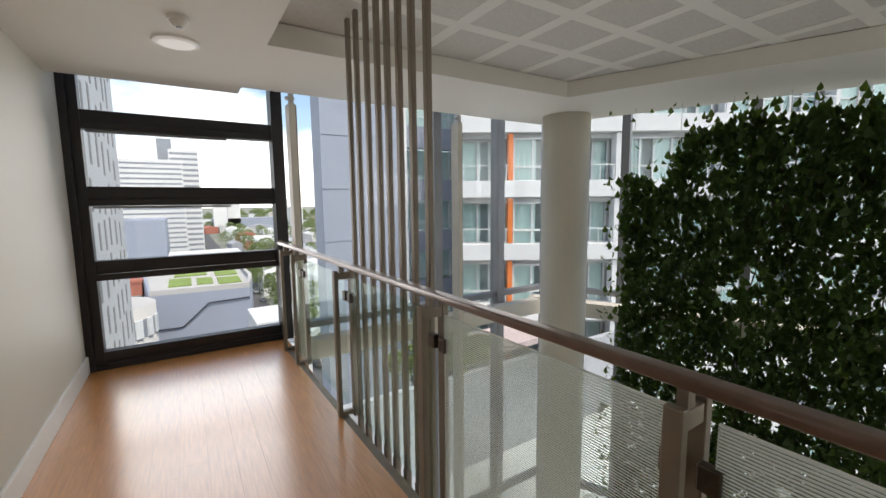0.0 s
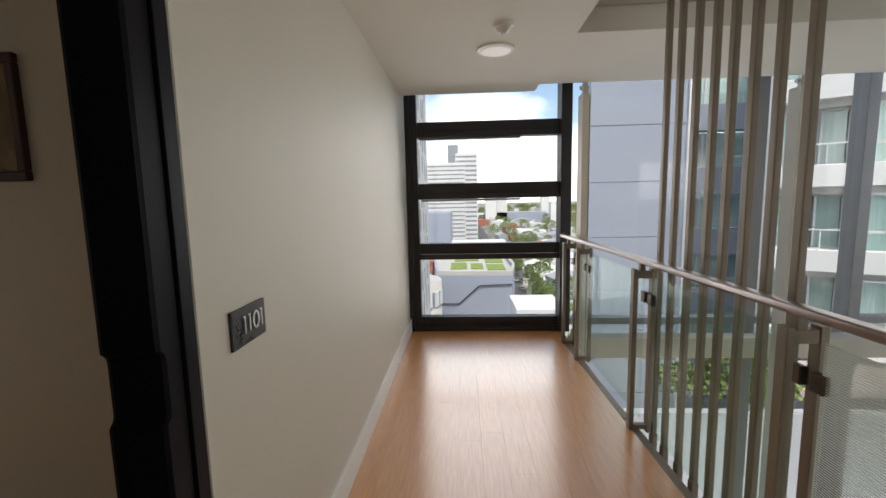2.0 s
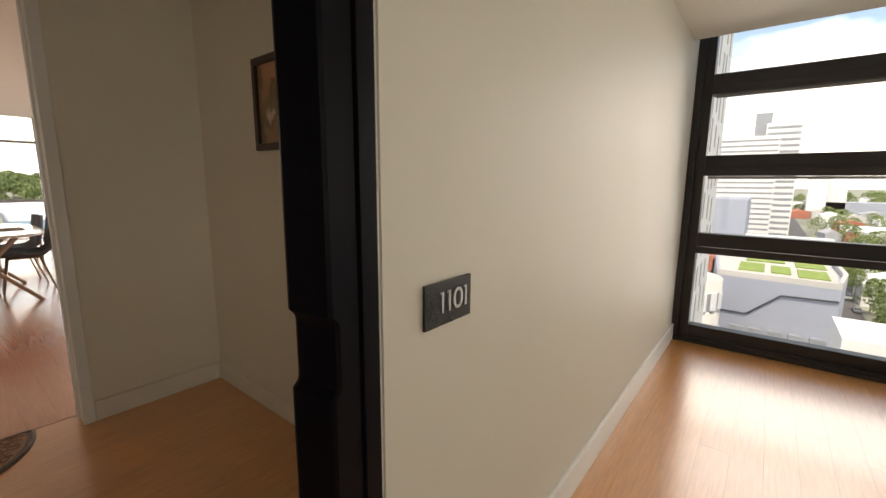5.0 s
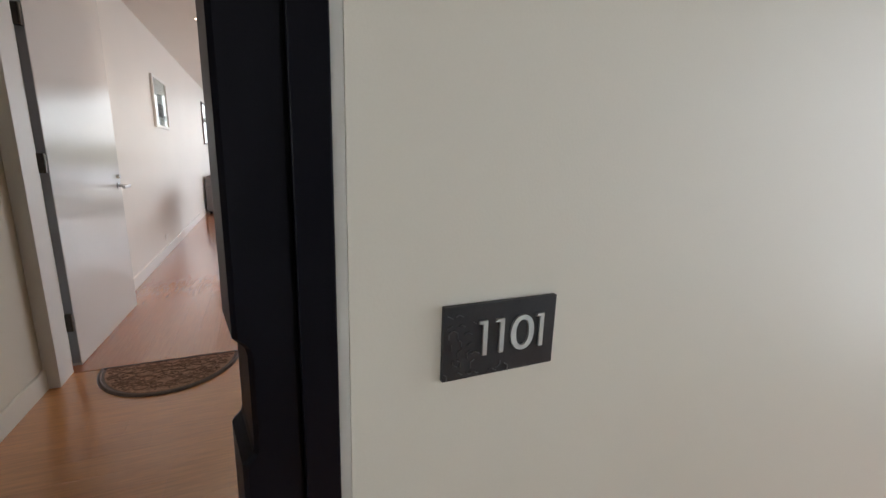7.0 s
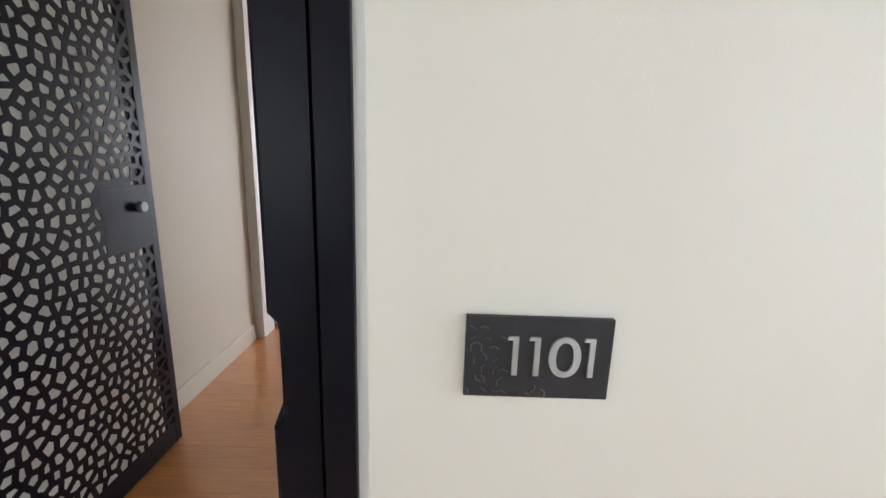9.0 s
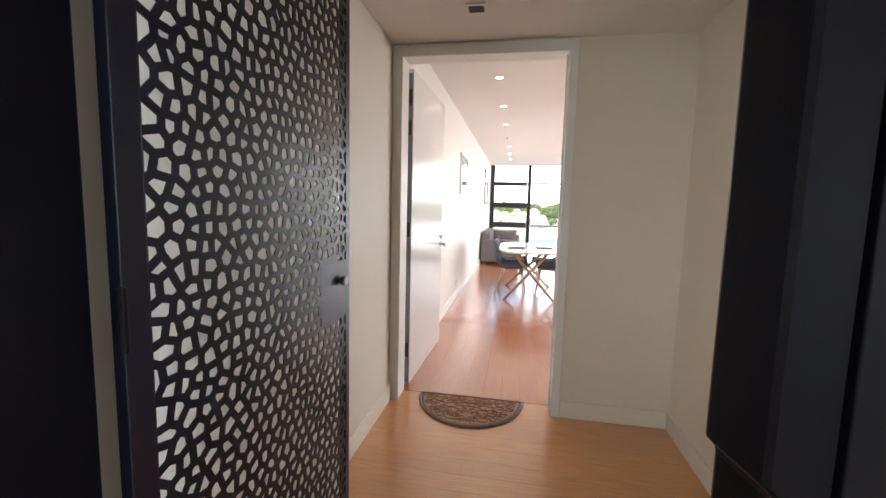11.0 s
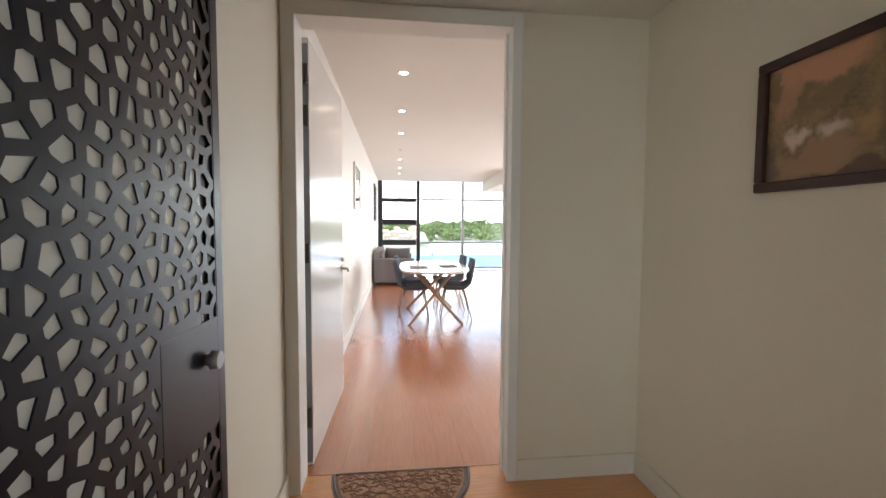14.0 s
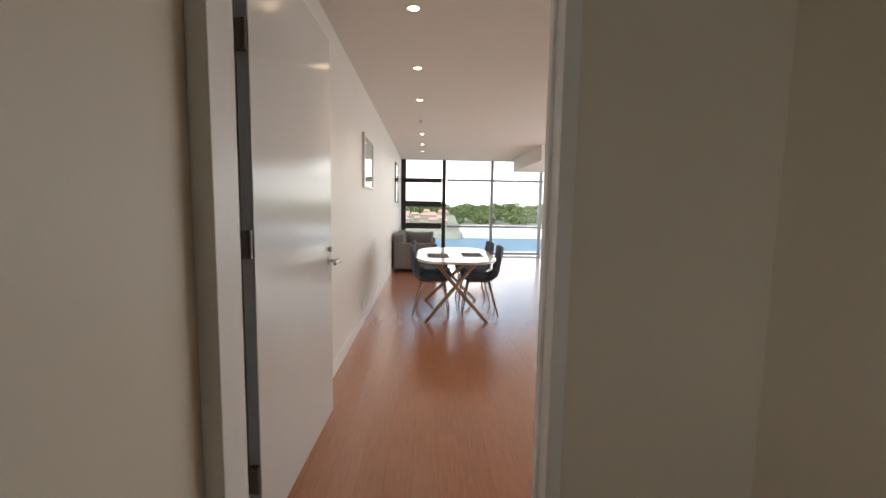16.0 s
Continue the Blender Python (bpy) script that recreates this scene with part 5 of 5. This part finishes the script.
structure("quay", one(-880, -490, -500, 700, GZ + 0.02, GZ + 0.6), M_WHITEB, "pale paved quay far below", "ground")
structure("water", one(-490, -345, -60, 330, GZ + 0.02, GZ + 0.2), M_WATER, "blue stretch of water far below", "water")
structure("yard", one(-345, -60, -300, 300, GZ + 0.02, GZ + 0.1), M_CONC, "pale paved yard far below", "ground")


b = prism([(-640, GZ), (-470, GZ), (-500, -22), (-600, -8), (-640, -8)], -110, 40)
b.transform(Matrix(((1, 0, 0, 0), (0, 0, 1, 0), (0, 1, 0, 0), (0, 0, 0, 1))))
bmesh.ops.recalc_face_normals(b, faces=b.faces[:])
structure("hillside", b, M_GROUND, "low grassy rise beyond the water", "ground")
M_ROOFP = mat("faded_pink_tile", (0.48, 0.30, 0.25), 0.8, var=0.2, scale=0.3)
M_STUCCO = mat("tan_stucco", (0.58, 0.47, 0.36), 0.8, var=0.15, scale=0.2)
rng3 = random.Random(17)
walls_bm, roofs_bm = bmesh.new(), bmesh.new()
for k in range(46):
    x = rng3.uniform(-598, -505)
    z = -22 + (-500 - x) * 0.14
    y, w, d, h = rng3.uniform(-105, 35), rng3.uniform(7, 13), rng3.uniform(7, 11), rng3.uniform(4.5, 8)
    bx(walls_bm, x - d / 2, x + d / 2, y - w / 2, y + w / 2, z - 3, z + h)
    m = pose(x, y, z + h)
    e = [roofs_bm.verts.new(m @ Vector(q)) for q in ((-d / 2 - 0.5, -w / 2 - 0.5, 0), (d / 2 + 0.5, -w / 2 - 0.5, 0), (d / 2 + 0.5, w / 2 + 0.5, 0), (-d / 2 - 0.5, w / 2 + 0.5, 0), (0, -w / 2 + 2, 2.8), (0, w / 2 - 2, 2.8))]
    for f in ((0, 1, 4), (1, 2, 5, 4), (2, 3, 5), (3, 0, 4, 5)):
        roofs_bm.faces.new([e[q] for q in f])
thing("hillside_houses", walls_bm, M_STUCCO, "cluster of tan houses on a far hillside", "houses", kind="stuff")
thing("hillside_roofs", roofs_bm, M_ROOFP, "faded pink hipped roofs of the hillside houses", "roofs", kind="stuff")


# tower with window bands
def banded(name, x0, x1, y0, y1, z0, z1, step, label, frac=0.5):
    t = holder(name, ((x0 + x1) / 2, y0, z0), label, "building")
    part("wall", one(x0, x1, y0, y1, z0, z1), M_TOWER, t)
    z = z1 - step
    while z > -16:
        part("window_band", one(x0 + 0.3, x1 - 0.3, y0 - 0.05, y0 + 0.2, z, z + step * frac), M_TOWERD, t)
        z -= step
    return t


tw = banded("office_tower", -2.2, 6.1, 160, 185, GZ, 19.2, 1.75, "white office tower with dark window bands", 0.42)
part("plant_room", one(-5.2, -1.2, 162, 172, 15, 22.5), M_TOWERD, tw)
banded("office_slab", -15.5, 1.4, 157, 178, GZ, 15.4, 1.55, "lower white office slab with window bands", 0.34)
town_block("grey_box_building", -11.5, -3.2, 118, 140, GZ, -2.2, M_GREYW, "windowless blue-grey warehouse building")
town_block("white_hall", -3.0, 12.5, 112, 124, GZ, -10.5, M_WHITEB, "low white hall with a flat roof")

# podium with roof garden
pd = holder("podium_building", (2.6, 60, GZ), "blue-grey podium with a roof garden", "building")
part("wall", prism([(-3.2, 56), (7.1, 55.2), (8.2, 62), (8.0, 84), (-6, 84)], GZ, -8.9), M_GREYW, pd)
part("parapet", prism([(-3.2, 56), (7.1, 55.2), (7.15, 55.6), (-3.1, 56.4)], -8.9, -8.3), M_CONC, pd)
part("parapet", prism([(7.1, 55.2), (8.2, 62), (8.0, 84), (7.6, 84), (7.8, 62), (6.8, 55.6)], -8.9, -8.3), M_CONC, pd)
part("roof_deck", prism([(-3.0, 57), (6.8, 56.2), (7.5, 62), (7.4, 83), (-5.6, 83)], -8.9, -8.8), M_CONC, pd)
for x0, x1, y0, y1 in ((-1.5, 1.0, 60, 66), (1.6, 3.4, 60, 65), (4.0, 6.6, 59, 64), (-1.0, 3.0, 68, 72), (4.0, 6.8, 66, 71)):
    part("grass_bed", one(x0, x1, y0, y1, -8.8, -8.65), M_GRASS, pd)
for k in range(7):
    part("solar_row", one(-4 + k * 1.6, -2.8 + k * 1.6, 75, 79, -8.8, -8.1), M_CARD, pd)
for u, w in (((-3.2, 56, -12.9), (-0.2, 55.75, -12.9)), ((-0.2, 55.75, -12.9), (2.6, 55.5, -10.3)), ((2.6, 55.5, -10.3), (7.0, 55.15, -10.1))):
    part("stair_line", rod((u[0], u[1] - 0.05, u[2]), (w[0], w[1] - 0.05, w[2]), 0.09, n=6), M_CARD, pd)
for k in range(5):
    part("shopfront", one(-1.5 + k * 1.7, -0.3 + k * 1.7, 54.95 - 0.0, 55.5, -15.2, -14.2), M_TOWERD, pd)
cw = holder("curved_white_building", (-6.4, 49, GZ), "white curved building with recessed windows", "building")
part("drum", rod((-6.4, 49, GZ), (-6.4, 49, -8.1), 4.2, n=48), M_CONC, cw, smooth=True)
for z in (-10.9, -14.4):
    part("window_band", rod((-6.4, 49, z), (-6.4, 49, z + 1.7), 4.24, n=48), M_TOWERD, cw)
    for k in range(10):
        a = -0.2 - k * 0.3
        part("pier", one(-0.35, 0.35, -0.12, 0.12, z, z + 1.7, m=pose(-6.4 + 4.22 * math.cos(a), 49 + 4.22 * math.sin(a), 0, 0, 0, math.degrees(a) + 90)), M_WHITEB, cw)
rr = town_block("red_roof_shop", -14.0, -5.2, 72, 80, GZ, -9.6, M_WHITEB, "white shop building under a red metal roof")
part("roof", prism([(-14.4, 71.5), (-4.8, 71.5), (-4.8, 80.5), (-14.4, 80.5)], -9.6, -9.2), M_ROOFR, rr)
part("fascia", one(-14.2, -5.0, 71.6, 71.9, -11.4, -9.6), M_ROOFR, rr)
for k in range(4):
    part("window", one(-13.4 + k * 2.1, -12.0 + k * 2.1, 71.92, 72.1, -13.6, -11.9), M_TOWERD, rr)
lw2 = town_block("low_white_building", 6.2, 11.5, 44, 51, GZ, -10.6, M_WHITEB, "low white building with an arcade")
for k in range(3):
    part("opening", one(6.6 + k * 1.3, 7.6 + k * 1.3, 43.95, 44.2, -13.2, -11.8), M_TOWERD, lw2)
town_block("long_shed", 34, 128, 640, 680, GZ, -18.5, M_GREYW, "long blue-grey shed far off")
st = town_block("store_building", 40, 70, 352, 380, GZ, -27.5, M_ROOFR, "low store with an orange wall and white roof")
part("roof", one(39.5, 70.5, 351.5, 380.5, -27.5, -25.5), M_WHITEB, st)
bk = banded("dark_slab_block", 62, 92, 190, 205, GZ, -1.5, 3.2, "far apartment slab with dark window bands", 0.55)
for x, y, h in ((34, 620, 30), (52, 640, 26), (44, 700, 34), (150, 800, 30), (118, 560, 16)):
    town_block("far_tower", x, x + 16, y, y + 16, GZ, GZ + h + 14, M_TOWER, "pale distant apartment tower")

# distant roofs
b = {M_CONC: bmesh.new(), M_ROOFR: bmesh.new(), M_ROOFG: bmesh.new(), M_WHITEB: bmesh.new()}
for k in range(620):
    y = 95 + 1300 * rng.random() ** 1.5
    x = rng.uniform(-0.35, 0.75) * y
    if 8 < x < 26 or (y < 190 and x < 14):
        continue
    w, d, h = rng.uniform(7, 22), rng.uniform(8, 24), rng.uniform(4, 9)
    bm = b[rng.choice((M_CONC, M_ROOFR, M_ROOFG, M_ROOFG, M_WHITEB, M_WHITEB))]
    m = pose(x, y, GZ, 0, 0, rng.choice((0, 0, 12, -20)))
    lo = [m @ Vector(p) for p in ((-w / 2, -d / 2, 0), (w / 2, -d / 2, 0), (w / 2, d / 2, 0), (-w / 2, d / 2, 0))]
    v = [bm.verts.new(p) for p in lo] + [bm.verts.new(p + Vector((0, 0, h))) for p in lo] + [bm.verts.new(m @ Vector((0, s * d / 2, h + 2.2))) for s in (-1, 1)]
    for f in ((0, 1, 5, 4), (1, 2, 6, 5), (2, 3, 7, 6), (3, 0, 4, 7), (4, 5, 8), (6, 7, 9), (5, 6, 9, 8), (7, 4, 8, 9)):
        bm.faces.new([v[i] for i in f])
for mm, bm in b.items():
    thing("far_houses", bm, mm, "crowd of distant suburban roofs", "houses", kind="stuff")
# parked cars on the street
for k in range(16):
    x, y = (11.9, 23.2)[k % 2], 60 + k * 9 + rng.uniform(-2, 2)
    c = holder("parked_car", (x, y, GZ + 0.05), "small parked car far below on the street", "car", "parked cars on the street")
    paint = (M_CARD, M_WHITE, M_GREYAL)[k % 3]
    part("body", one(x - 0.85, x + 0.85, y - 2.1, y + 2.1, GZ + 0.3, GZ + 0.95, bevel=0.15), paint, c)
    part("cabin", one(x - 0.72, x + 0.72, y - 1.2, y + 0.9, GZ + 0.9, GZ + 1.5, bevel=0.18), M_TOWERD, c)
    for sx in (-0.85, 0.7):
        for sy in (-1.3, 1.3):
            part("wheel", rod((x + sx, y + sy, GZ + 0.37), (x + sx + 0.15, y + sy, GZ + 0.37), 0.32, n=14), M_BLACK, c)


# ---- floor boards ----
planks(floor_corridor, 0.0, 1.57, -5.98, FAC - 0.088, "y", 0.128, 1.83, M_PLANK, 1)
planks(floor_lobby, -2.41, 0.0, -0.328, 1.507, "y", 0.128, 1.83, M_PLANK, 2)
planks(floor_living, WIN_X, -2.41, -0.35, 4.86, "x", 0.135, 1.9, M_PLANK_X, 3)
